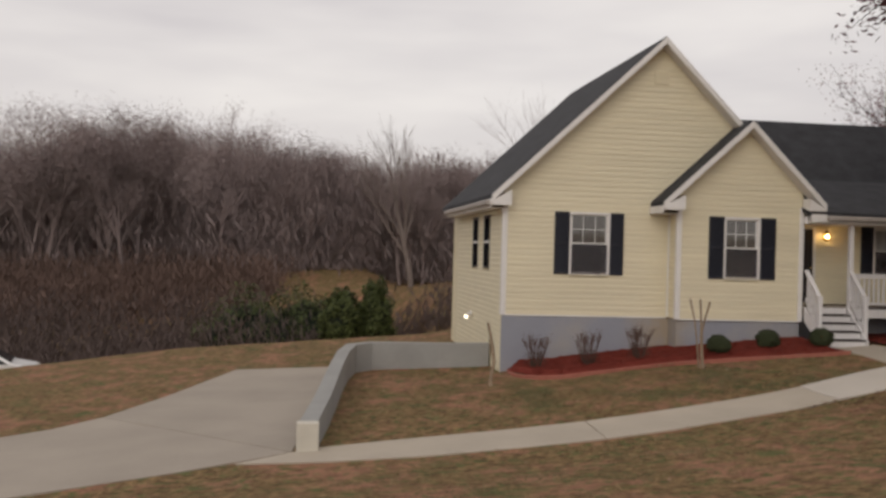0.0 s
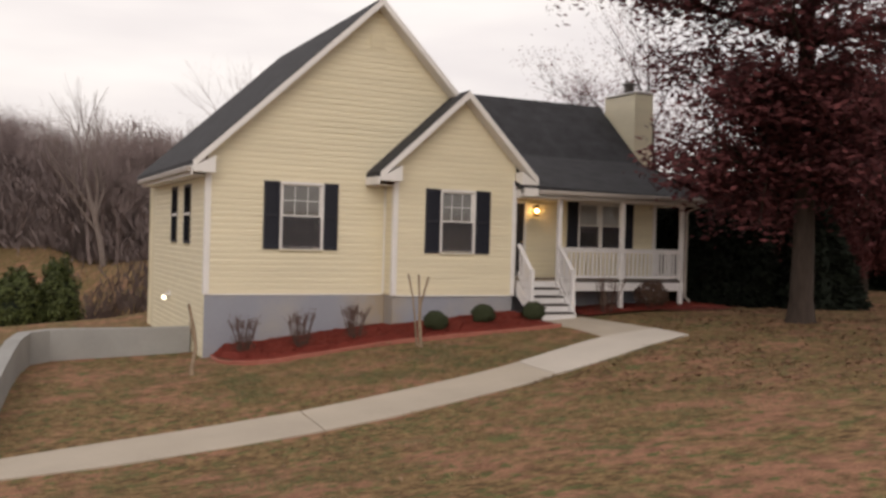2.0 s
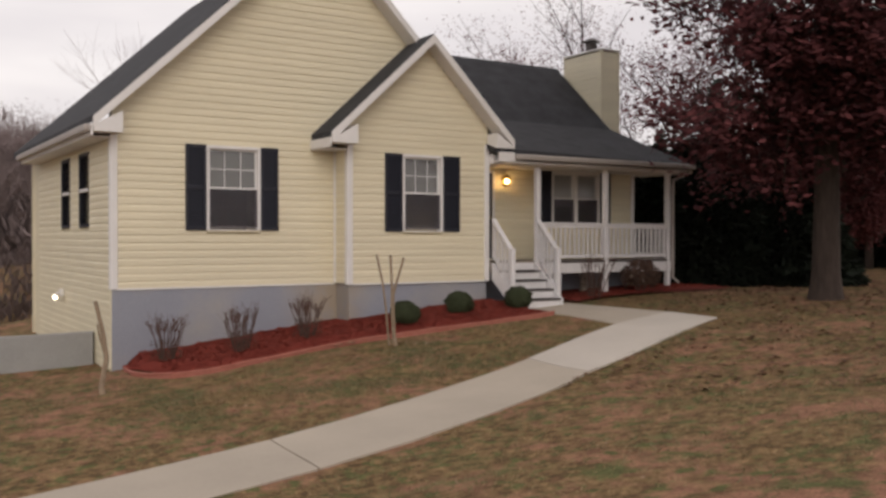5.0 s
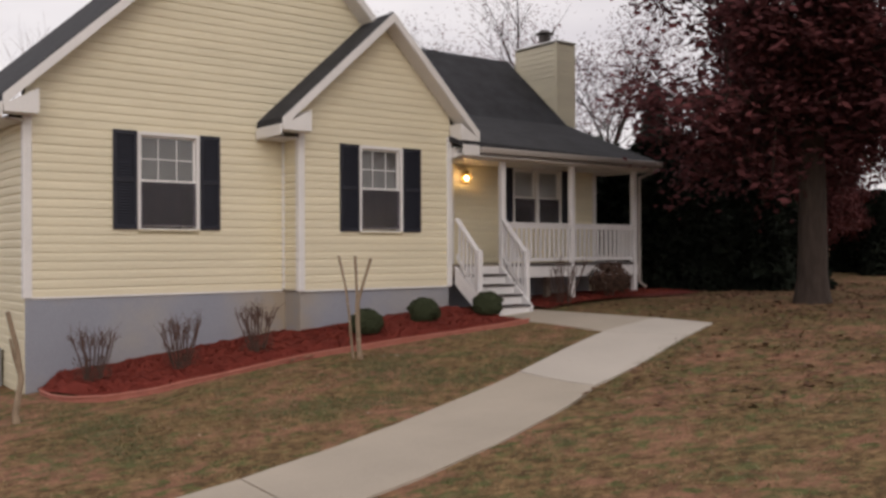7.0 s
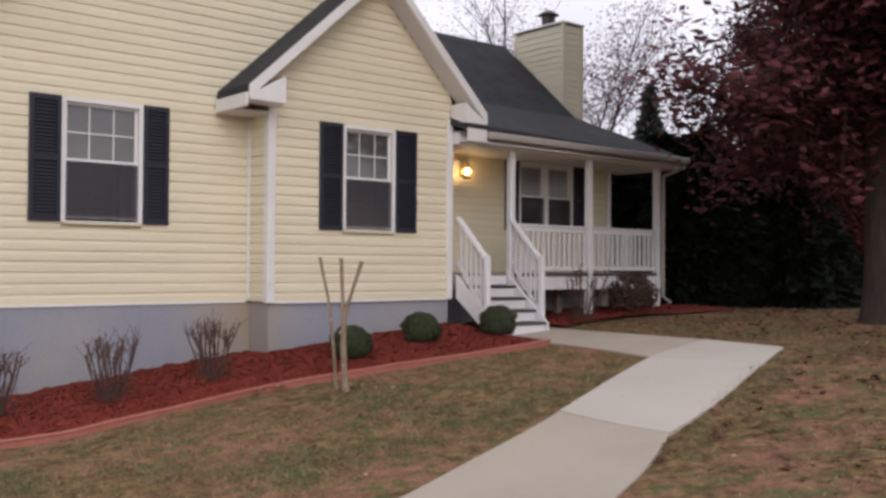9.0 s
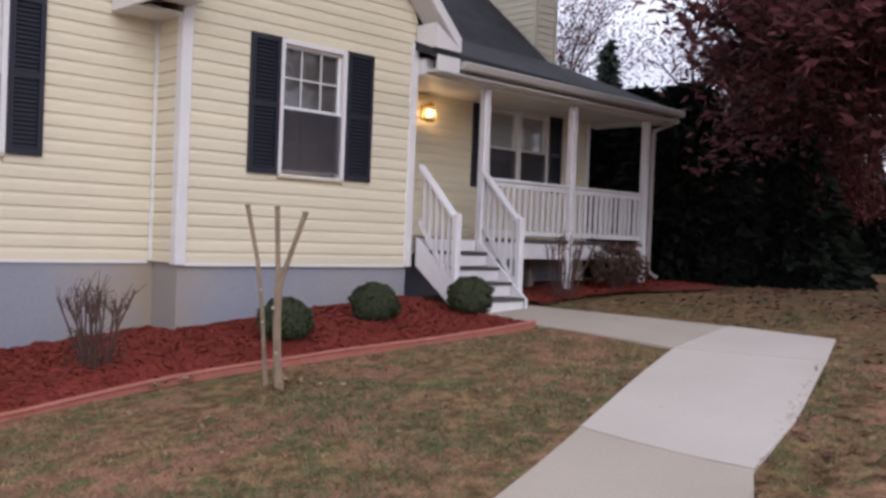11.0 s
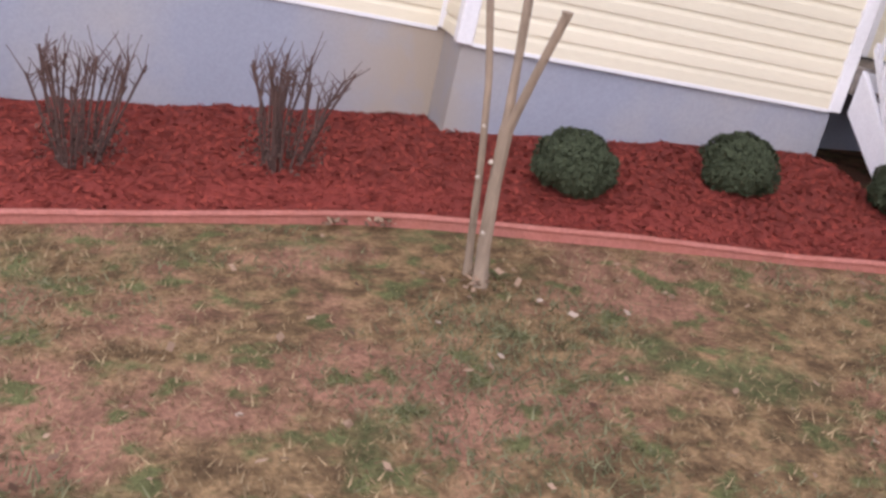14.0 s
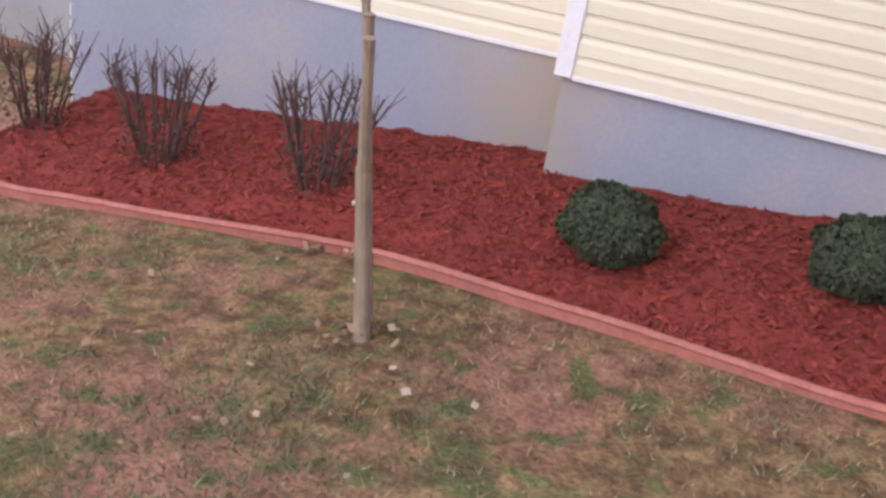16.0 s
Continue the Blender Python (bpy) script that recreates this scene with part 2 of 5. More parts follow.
def splash_stain(m, tan, clean, dirty):
    """Dried mud splash low in the corner beside the bay."""
    n, l = m.node_tree.nodes, m.node_tree.links
    b = n["Principled BSDF"]
    was = b.inputs["Base Color"].links[0].from_socket
    co, sp = n.new("ShaderNodeTexCoord"), n.new("ShaderNodeSeparateXYZ")
    l.new(co.outputs["Object"], sp.inputs[0])
    r = n.new("ShaderNodeMapRange")
    r.interpolation_type = "SMOOTHSTEP"
    r.inputs["From Min"].default_value, r.inputs["From Max"].default_value = clean, dirty
    l.new(sp.outputs["X"], r.inputs["Value"])
    t = n.new("ShaderNodeTexNoise")
    t.inputs["Scale"].default_value, t.inputs["Detail"].default_value = 2.2, 5
    l.new(co.outputs["Object"], t.inputs["Vector"])
    k = n.new("ShaderNodeMapRange")
    k.inputs["From Min"].default_value, k.inputs["From Max"].default_value = 0.22, 0.5
    l.new(t.outputs["Fac"], k.inputs["Value"])
    mul = n.new("ShaderNodeMath")
    mul.operation = "MULTIPLY"
    l.new(r.outputs[0], mul.inputs[0]), l.new(k.outputs[0], mul.inputs[1])
    x = n.new("ShaderNodeMix")
    x.data_type = "RGBA"
    x.inputs["B"].default_value = (*tan, 1)
    l.new(mul.outputs[0], x.inputs["Factor"]), l.new(was, x.inputs["A"]), l.new(x.outputs["Result"], b.inputs["Base Color"])


STAINED = material("stained_foundation", (0.30, 0.318, 0.37), 0.85, 0.88, 1.08, 45, 0.8, 0.25, tint=(0.34, 0.335, 0.335))
splash_stain(STAINED, (0.36, 0.305, 0.24), 8.6, 9.8)
STAINED_BAY = material("stained_bay_foundation", (0.30, 0.318, 0.37), 0.85, 0.88, 1.08, 45, 0.8, 0.25, tint=(0.34, 0.335, 0.335))
splash_stain(STAINED_BAY, (0.345, 0.31, 0.265), 10.35, 9.75)
GLASS = glass_material()
BULB = glow_material("warm_bulb", (1.0, 0.66, 0.28), 30.0)
FLOOD = glow_material("floodlight_lens", (1.0, 0.85, 0.62), 7.0)
CARPAINT = material("white_car_paint", (0.75, 0.75, 0.75), 0.25, 0.97, 1.03, 10, 2, 0.0)
RUBBER = material("black_rubber", (0.02, 0.02, 0.02), 0.8)
CARGLASS = material("dark_car_glass", (0.02, 0.022, 0.025), 0.1, spec=0.6)


# ---- building helpers ----
def part(name, bm, mat, parent=None, label=""):
    """Links a bmesh as one object, under a thing or a part."""
    me = bpy.data.meshes.new(name)
    bm.normal_update()
    bm.to_mesh(me)
    bm.free()
    me.materials.append(mat)
    ob = new(name, me)
    if parent is not None:
        ob.parent = parent
    if label:
        ob["label"] = label
    return ob


def sheet(name, verts, faces, mat, parent=None, smooth_faces=False):
    me = bpy.data.meshes.new(name)
    me.from_pydata([tuple(v) for v in verts], [], faces)
    me.materials.append(mat)
    if smooth_faces:
        me.polygons.foreach_set("use_smooth", [True] * len(me.polygons))
    me.update()
    ob = new(name, me)
    if parent is not None:
        ob.parent = parent
    return ob


def share(name, me, place, parent):
    """One more piece on a mesh that is already there."""
    ob = new(name, me)
    ob.parent = parent
    ob.location = place
    return ob


def block(bm, x0, x1, y0, y1, z0, z1, bevel=0.0):
    v = [bm.verts.new(p) for p in ((x0, y0, z0), (x1, y0, z0), (x1, y1, z0), (x0, y1, z0), (x0, y0, z1), (x1, y0, z1), (x1, y1, z1), (x0, y1, z1))]
    f = [bm.faces.new([v[i] for i in q]) for q in ((3, 2, 1, 0), (4, 5, 6, 7), (0, 1, 5, 4), (1, 2, 6, 5), (2, 3, 7, 6), (3, 0, 4, 7))]
    if bevel:
        bmesh.ops.bevel(bm, geom=list({e for q in f for e in q.edges}), offset=bevel, segments=1, affect="EDGES")
    return bm


def box(x0, x1, y0, y1, z0, z1, bevel=0.006):
    return block(bmesh.new(), x0, x1, y0, y1, z0, z1, bevel)


def prism(bm, outline, way):
    """Closed solid: a plane outline pushed along a vector."""
    a = [bm.verts.new(p) for p in outline]
    b = [bm.verts.new(Vector(p) + Vector(way)) for p in outline]
    k = len(a)
    bm.faces.new(a[::-1]), bm.faces.new(b)
    for i in range(k):
        bm.faces.new((a[i], a[(i + 1) % k], b[(i + 1) % k], b[i]))
    bmesh.ops.recalc_face_normals(bm, faces=bm.faces[:])
    return bm


def tube(verts, faces, pts, radii, sides=6):
    """Adds a tapered round stick along points to a list of verts and faces."""
    start = len(verts)
    for i, p in enumerate(pts):
        p = Vector(p)
        d = (Vector(pts[min(i + 1, len(pts) - 1)]) - Vector(pts[max(i - 1, 0)])).normalized()
        u = d.orthogonal().normalized()
        w = d.cross(u)
        for k in range(sides):
            a = 2 * math.pi * k / sides
            verts.append(p + (u * math.cos(a) + w * math.sin(a)) * radii[i])
    for i in range(len(pts) - 1):
        for k in range(sides):
            a, b = start + i * sides + k, start + i * sides + (k + 1) % sides
            faces.append((a, b, b + sides, a + sides))
    faces.append(tuple(range(start + len(verts) - start - sides, len(verts))))


def thing(name, label, category, place=(0, 0, 0), group=""):
    ob = new(name)
    ob.location = place
    ob.empty_display_size = 0.2
    return tagged(ob, label, category, group)


# ---- ground ----
SLOPE = ((-60, -4.6), (-30, -3.6), (-10, -2.6), (0, -1.80), (5.8, -1.36), (9.6, -0.89), (12.8, -0.58), (14.5, -0.47), (18, -0.28), (22, -0.32), (26, -0.20), (60, 0.5))


def along(x):
    if x <= SLOPE[0][0]:
        return SLOPE[0][1]
    for (a, za), (b, zb) in zip(SLOPE, SLOPE[1:]):
        if x <= b:
            return za + (zb - za) * (x - a) / (b - a)
    return SLOPE[-1][1]


def ease(a, b, v):
    k = min(max((v - a) / (b - a), 0.0), 1.0)
    return k * k * (3 - 2 * k)


def height(x, y):
    """Height of the open ground: the front lawn falls towards the house and to the driveway; behind lies a hollow and then a wooded hill."""
    z = (along(x - 1.2) + 2 * along(x) + along(x + 1.2)) / 4
    d = 12.2 - y
    if d > 0:
        z += 0.115 * (d * d / 4 if d < 2 else d - 1) * (1 - 0.75 * ease(14, 60, d))
    z -= 0.17 * math.exp(-((x - 10.2) / 2.4) ** 2 - ((y - 14.0) / 1.9) ** 2)
    left = 1 - ease(5.0, 8.0, x)
    crest = 30.0 - 0.55 * max(-x - 3, 0) * (1 if x < -3 else 0)
    crest = max(crest, 19.0)
    z -= 4.2 * ease(crest, crest + 14, y) * left
    z += 5.6 * ease(46, 66, y) * left
    z += 5 * ease(64, 150, y)
    return z


def bed_height(x, y):
    """The mulch bed: a low mound that rises to the foundation."""
    return height(x, 19) + 0.075 + 0.13 * ease(17.6, 19.3, y) + 0.02 * noise.noise((x * 2.2, y * 2.2, 0))


def axis(fine0, fine1, step, lo, hi):
    out = list(np.arange(fine0, fine1 + 1e-6, step))
    a, s = fine0, step
    while a > lo:
        s *= 1.25
        a -= s
        out.insert(0, a)
    a, s = fine1, step
    while a < hi:
        s *= 1.25
        a += s
        out.append(a)
    return out


gx, gy = axis(-8, 28, 0.3, -700, 700), axis(-6, 34, 0.3, -300, 900)
verts, faces = [], []
for y in gy:
    for x in gx:
        z = height(x, y) + 0.025 * noise.noise((x * 0.7, y * 0.7, 3)) * (1 if -8 < x < 28 and y < 34 else 0)
        verts.append((x, y, z))
nx = len(gx)
for j in range(len(gy) - 1):
    for i in range(nx - 1):
        faces.append((j * nx + i, j * nx + i + 1, (j + 1) * nx + i + 1, (j + 1) * nx + i))
ground = sheet("ground", verts, faces, LAWN, smooth_faces=True)
tagged(ground, "dormant straw-brown lawn with worn red soil and green patches", "lawn", kind="structure")


def slab(name, left, right, mat, parent, top=0.018, depth=0.14, cuts=8):
    """A concrete panel between two edge lines that follows the ground."""
    v, f = [], []
    for i in range(cuts + 1):
        k = i / cuts
        for j in range(4):
            p = along_line(left, k).lerp(along_line(right, k), j / 3)
            v.append((p.x, p.y, height(p.x, p.y) + top))
    rows, n0 = cuts + 1, 4
    low = len(v)
    v += [(a, b, c - depth) for a, b, c in v]
    for i in range(cuts):
        for j in range(3):
            a = i * n0 + j
            f.append((a, a + 1, a + n0 + 1, a + n0))
    rim = [i * n0 for i in range(rows)] + [(rows - 1) * n0 + j for j in (1, 2, 3)] + [i * n0 + 3 for i in range(rows - 2, -1, -1)] + [2, 1]
    for a, b in zip(rim, rim[1:] + rim[:1]):
        f.append((a, b, b + low, a + low))
    ob = sheet(name, v, f, mat, parent)
    bm = bmesh.new()
    bm.from_mesh(ob.data)
    bmesh.ops.recalc_face_normals(bm, faces=bm.faces[:])
    bm.to_mesh(ob.data)
    bm.free()
    return ob


def along_line(pts, k):
    """The point a share k along a line of plan points."""
    pts = [Vector((p[0], p[1], 0)) for p in pts]
    lens = [(b - a).length for a, b in zip(pts, pts[1:])]
    d = k * sum(lens)
    for a, b, s in zip(pts, pts[1:], lens):
        if d <= s or (a, b) == (pts[-2], pts[-1]):
            return a.lerp(b, min(d / s, 1.0))
        d -= s
    return pts[-1]


walkway = thing("walkway", "tan concrete front walk with joints, dividing the lawn", "walkway")
walkway["kind"] = "structure"
slab("panel", [(1.5, 13.18), (2.9, 13.34), (4.6, 13.46), (5.95, 13.60)], [(0.4, 12.50), (1.8, 12.18), (3.2, 12.05), (4.6, 12.08), (5.87, 12.20)], CONCRETE, walkway)
slab("panel", [(5.97, 13.60), (7.0, 13.80), (8.0, 14.11), (9.0, 14.50), (10.5, 15.00)], [(5.89, 12.20), (7.0, 12.34), (8.1, 12.60), (9.4, 13.14), (10.52, 13.72)], CONCRETE, walkway, cuts=14)
slab("panel", [(10.515, 15.005), (11.8, 15.41), (12.9, 15.74)], [(10.535, 13.725), (11.6, 13.95), (13.26, 14.46)], PALE, walkway, top=0.024)
slab("panel", [(12.915, 15.745), (14.40, 16.00)], [(13.275, 14.465), (14.30, 14.82)], PALE, walkway, top=0.024)
slab("panel", [(12.93, 15.765), (13.12, 17.3), (13.12, 18.75)], [(14.41, 16.02), (14.4, 17.3), (14.35, 18.75)], CONCRETE, walkway)

driveway = thing("driveway", "worn tan concrete driveway sweeping past a low wall", "driveway")
driveway["kind"] = "structure"
slab("panel", [(-30, 17.0), (-14, 15.2), (-8, 15.2), (-4.0, 16.1)], [(-30, 2.0), (-14, 6.5), (-8, 9.2), (-3.6, 11.1)], DRIVE, driveway, cuts=20)
slab("panel", [(-3.98, 16.11), (-3.2, 16.6), (-2.5, 17.5)], [(-3.58, 11.11), (-1.9, 11.75), (-0.5, 12.2), (1.18, 13.0)], DRIVE, driveway, cuts=12)
slab("panel", [(-2.49, 17.52), (-1.6, 19.8), (-0.45, 23.6)], [(1.2, 13.02), (1.55, 17), (1.85, 20), (2.05, 22.9)], DRIVE, driveway, cuts=14)

# low retaining wall between driveway and front yard
WALL_LINE = ((1.44, 13.14, -1.25), (1.66, 15.0, -1.18), (2.0, 18.6, -1.04), (2.22, 20.6, -0.96), (2.45, 21.7, -0.92), (2.95, 22.1, -0.90), (3.7, 21.95, -0.88), (4.6, 21.6, -0.85), (5.80, 21.25, -0.80))
verts, faces = [], []
for i, (x, y, z) in enumerate(WALL_LINE):
    a, b = WALL_LINE[max(i - 1, 0)], WALL_LINE[min(i + 1, len(WALL_LINE) - 1)]
    d = Vector((b[0] - a[0], b[1] - a[1], 0)).normalized()
    s = Vector((-d.y, d.x, 0)) * 0.14
    for q, zz in ((s, z), (-s, z), (-s, height(x, y) - 0.9), (s, height(x, y) - 0.9)):
        verts.append((x + q.x, y + q.y, zz))
for i in range(len(WALL_LINE) - 1):
    for k in range(4):
        faces.append((i * 4 + k, i * 4 + (k + 1) % 4, i * 4 + 4 + (k + 1) % 4, i * 4 + 4 + k))
faces += [(0, 1, 2, 3), tuple(len(verts) - 4 + k for k in (3, 2, 1, 0))]
low_wall = sheet("retaining_wall", verts, faces, WALLCON)
tagged(low_wall, "low grey concrete retaining wall beside the driveway", "wall", kind="structure")
bm = box(1.26, 1.60, 12.92, 13.12, -2.2, -1.235, 0.012)
part("end_pier", bm, CAPCON, low_wall, "pale end pier of the wall")

# ---- house ----
LAP = 0.127
X_L, X_BAY, X_R, X_END = 5.82, 9.85, 12.94, 17.95
Y_MAIN, Y_BAY, Y_PORCH, Y_BACK = 20.0, 19.48, 20.6, 27.5
APEX1, APEX2 = (9.52, 6.55), (11.47, 4.50)
house = thing("house", "cream vinyl-sided house with charcoal roof and dark shutters", "house", (0, 0, 0))


def span_cut(a, b, z0, z1, holes):
    """The stretches of a board from a to b that lie outside the openings."""
    out = [(a, b)]
    for x0, x1, h0, h1 in holes:
        if z1 <= h0 + 0.02 or z0 >= h1 - 0.02:
            continue
        out = [p for s, e in out for p in ((s, min(e, x0)), (max(s, x1), e)) if p[1] - p[0] > 0.03]
    return out


def sided_wall(name, place, way, out, width, z0, z1, holes=(), slopes=None, thick=0.16, boards=True):
    """A wall with lapped siding. place: plan point of its start; way, out: unit plan vectors along it and outwards.
    slopes: for a gable, (apex along, apex height, fall to the start, fall to the end); holes: (from, to, bottom, top)."""
    way, out = Vector((*way, 0)), Vector((*out, 0))
    origin = Vector((*place, 0))

    def at(u, o, z):
        return origin + way * u + out * o + Vector((0, 0, z))

    def reach(z):
        if not slopes:
            return 0.0, width
        return max(0.0, slopes[0] - (slopes[1] - z) / slopes[2]), min(width, slopes[0] + (slopes[1] - z) / slopes[3])

    bm = bmesh.new()
    levels = sorted({z0, min(slopes[1] - slopes[2] * slopes[0], slopes[1] - slopes[3] * (width - slopes[0])) if slopes else z1, *[h for q in holes for h in q[2:]]})
    for a, b in zip(levels, levels[1:]):
        for s, e in span_cut(0, width, a, b, [(q[0], q[1], q[2], q[3]) for q in holes]):
            prism(bm, [at(s, 0, a), at(e, 0, a), at(e, 0, b), at(s, 0, b)], -out * thick)
    if slopes:
        base = levels[-1]
        lo, hi = reach(base)
        left = slopes[1] - slopes[2] * slopes[0]
        outline = [at(0, 0, base), at(width, 0, base)]
        if reach(base)[1] >= width - 1e-6 and slopes[1] - slopes[3] * (width - slopes[0]) > base + 1e-3:
            outline.append(at(width, 0, slopes[1] - slopes[3] * (width - slopes[0])))
        outline.append(at(slopes[0], 0, slopes[1]))
        if left > base + 1e-3:
            outline.append(at(0, 0, left))
        prism(bm, outline, -out * thick)
    wall = part(name, bm, SHEATH, house)
    if boards:
        z = z0
        while z < z1 - 0.03:
            t = min(z + LAP, z1)
            (a0, a1), (b0, b1) = reach(z), reach(t)
            if a1 - a0 < 0.1:
                break
            for s, e in span_cut(a0, a1, z, t, holes):
                s2, e2 = (b0 if s <= a0 + 1e-6 else s), (b1 if e >= a1 - 1e-6 else e)
                if e2 - s2 < 0.02:
                    e2 = s2 + 0.02
                z2, z3 = z + (t - z) * 0.60, z + (t - z) * 0.80
                c2 = min(max((z2 - z) / (t - z), 0), 1)
                c3 = (z3 - z) / (t - z)
                v = [at(s, 0.0, z), at(e, 0.0, z), at(e, 0.020, z + 0.001), at(s, 0.020, z + 0.001),
                     at(s + (s2 - s) * c2, 0.018, z2), at(e + (e2 - e) * c2, 0.018, z2),
                     at(s + (s2 - s) * c3, 0.007, z3), at(e + (e2 - e) * c3, 0.007, z3),
                     at(s2, 0.004, t + 0.003), at(e2, 0.004, t + 0.003)]
                f = [(0, 3, 2, 1), (3, 4, 5, 2), (4, 6, 7, 5), (6, 8, 9, 7), (0, 8, 6, 4, 3), (1, 2, 5, 7, 9)]
                board = sheet("siding_board", v, f, SIDING, wall)
            z += LAP
    return wall


RISE1 = 0.945
wall_main = sided_wall("wall", (X_L, Y_MAIN), (1, 0), (0, -1), X_R - X_L + 0.3, 0.0, 6.7, [(1.58, 2.54, 0.97, 2.42)], (APEX1[0] - X_L, APEX1[1] - 0.09, RISE1, 1.0))
wall_bay = sided_wall("wall", (X_BAY, Y_BAY), (1, 0), (0, -1), X_R - X_BAY, 0.0, 4.6, [(1.13, 2.01, 0.96, 2.40)], (APEX2[0] - X_BAY, 4.48, 0.92, 1.0))
wall_side = sided_wall("wall", (X_L, Y_BACK - 0.9), (0, -1), (-1, 0), Y_BACK - 0.9 - Y_MAIN, -2.98, 2.60, [(2.55, 3.35, 1.02, 2.36), (4.2, 5.0, 1.02, 2.36)])
wall_ret = sided_wall("wall", (X_BAY, Y_MAIN), (0, -1), (-1, 0), Y_MAIN - Y_BAY, 0.0, 2.75)
wall_bayr = sided_wall("wall", (X_R, Y_BAY), (0, 1), (1, 0), Y_PORCH - Y_BAY, 0.0, 2.75)
wall_porch = sided_wall("wall", (X_R, Y_PORCH), (1, 0), (0, -1), X_END - X_R, 0.25, 2.66, [(0.06, 0.94, 0.36, 2.27), (2.53, 3.93, 1.12, 2.33)])
# right end, back and foundation close the house
bm = bmesh.new()
prism(bm, [(X_END, Y_PORCH, -0.6), (X_END, Y_BACK, -0.6), (X_END, Y_BACK, 2.8), (X_END, 24.0, 5.2), (X_END, 21.9, 3.4), (X_END, Y_PORCH, 2.9)], (-0.16, 0, 0))
part("wall", bm, SIDING, house, "plain cream end wall")
part("wall", box(X_L, X_END, Y_BACK, Y_BACK + 0.16, -3, 2.8, 0.0), SIDING, house, "plain cream rear wall")
part("wall", box(X_L + 0.02, X_L + 0.16, Y_BACK - 0.9, Y_BACK, -3, 2.7, 0.0), SIDING, house, "plain cream side wall")
part("foundation", box(X_L - 0.004, X_BAY + 0.1, Y_MAIN - 0.006, Y_MAIN + 0.25, -2.2, -0.004, 0.0), STAINED, house, "grey-blue painted foundation with a mud stain")
part("foundation", box(X_BAY + 0.02, X_R - 0.02, Y_BAY + 0.02, Y_MAIN + 0.5, -1.6, -0.004, 0.0), STAINED_BAY, house, "grey-blue painted foundation of the bay")
part("foundation", box(X_R - 0.02, X_END, Y_PORCH + 0.02, Y_PORCH + 0.25, -1.2, 0.246, 0.0), BLOCK, house)

# corner posts, starter strips, friezes
def trim(x0, x1, y0, y1, z0, z1, label=""):
    return part("corner_trim", box(x0, x1, y0, y1, z0, z1, 0.008), TRIM, house, label)


trim(X_L - 0.03, X_L + 0.09, Y_MAIN - 0.032, Y_MAIN + 0.09, -0.015, 2.62)
trim(X_BAY - 0.03, X_BAY + 0.085, Y_BAY - 0.034, Y_BAY + 0.085, -0.02, 2.68)
trim(X_R - 0.085, X_R + 0.03, Y_BAY - 0.034, Y_BAY + 0.085, -0.02, 2.68)
trim(X_BAY - 0.05, X_BAY - 0.002, Y_MAIN - 0.05, Y_MAIN - 0.024, 0.0, 2.66)
trim(X_END - 0.08, X_END + 0.03, Y_PORCH - 0.034, Y_PORCH + 0.08, 0.25, 2.6)
for x0, x1, y in ((X_L + 0.09, X_BAY - 0.05, Y_MAIN), (X_BAY + 0.085, X_R - 0.085, Y_BAY)):
    part("starter_strip", box(x0, x1, y - 0.026, y - 0.004, -0.028, 0.001, 0.002), TRIM, house)


def slope_roof(name, corners, thick=0.14, label=""):
    """A roof plane with thickness from four or more corners, upper face given."""
    bm = bmesh.new()
    prism(bm, corners, (0, 0, -thick))
    return part(name, bm, SHINGLE, house, label)


OV = 0.34
main_l = (X_L - 0.36, APEX1[1] - RISE1 * (APEX1[0] - X_L + 0.36) + 0.06)
YF, YFB = Y_MAIN - OV, Y_BAY - OV
ax, az = APEX1[0], APEX1[1] + 0.06
rx = 13.34
rz = az - 1.0 * (rx - ax)
slope_roof("roof", [(main_l[0], YF, main_l[1]), (ax, YF, az), (ax, Y_BACK + 0.3, az), (main_l[0], Y_BACK + 0.3, main_l[1])], label="charcoal shingled main slope")
bx, bz = APEX2[0], az - 1.0 * (APEX2[0] - ax)
slope_roof("roof", [(ax + 0.002, YF, az), (bx, YF, bz), (bx, YFB, bz), (rx, YFB, rz), (rx, Y_BACK + 0.3, rz), (ax + 0.002, Y_BACK + 0.3, az)], label="charcoal shingled slope over the bay")
bl = (9.36, bz - 0.92 * (bx - 9.36))
slope_roof("roof", [(bl[0], YFB, bl[1]), (bx - 0.002, YFB, bz), (bx - 0.002, Y_MAIN + 0.1, bz), (bl[0], Y_MAIN + 0.1, bl[1])], label="charcoal shingled slope of the bay gable")
WX = 18.42
slope_roof("roof", [(11.6, 24.0, 5.42), (11.6, 21.9, 3.58), (WX, 21.9, 3.58), (WX, 24.0, 5.42)], label="charcoal shingled slope of the right wing")
slope_roof("roof", [(12.9, 21.898, 3.578), (12.9, 19.16, 2.60), (WX, 19.16, 2.50), (WX, 21.898, 3.578)], 0.10, label="charcoal shingled porch roof")
slope_roof("roof", [(11.6, 24.004, 5.42), (WX, 24.004, 5.42), (WX, Y_BACK + 0.4, 2.3), (11.6, Y_BACK + 0.4, 2.3)], label="charcoal shingled rear slope")
part("attic_floor", box(X_L + 0.02, X_R - 0.02, Y_MAIN + 0.18, Y_BACK, 2.62, 2.66, 0.0), ROOM, house)
part("attic_floor", box(X_R, X_END - 0.02, Y_PORCH + 0.18, Y_BACK, 2.60, 2.64, 0.0), ROOM, house)
part("floor_slab", box(X_L + 0.2, X_END - 0.2, Y_MAIN + 0.3, Y_BACK, 0.3, 0.36, 0.0), ROOM, house)


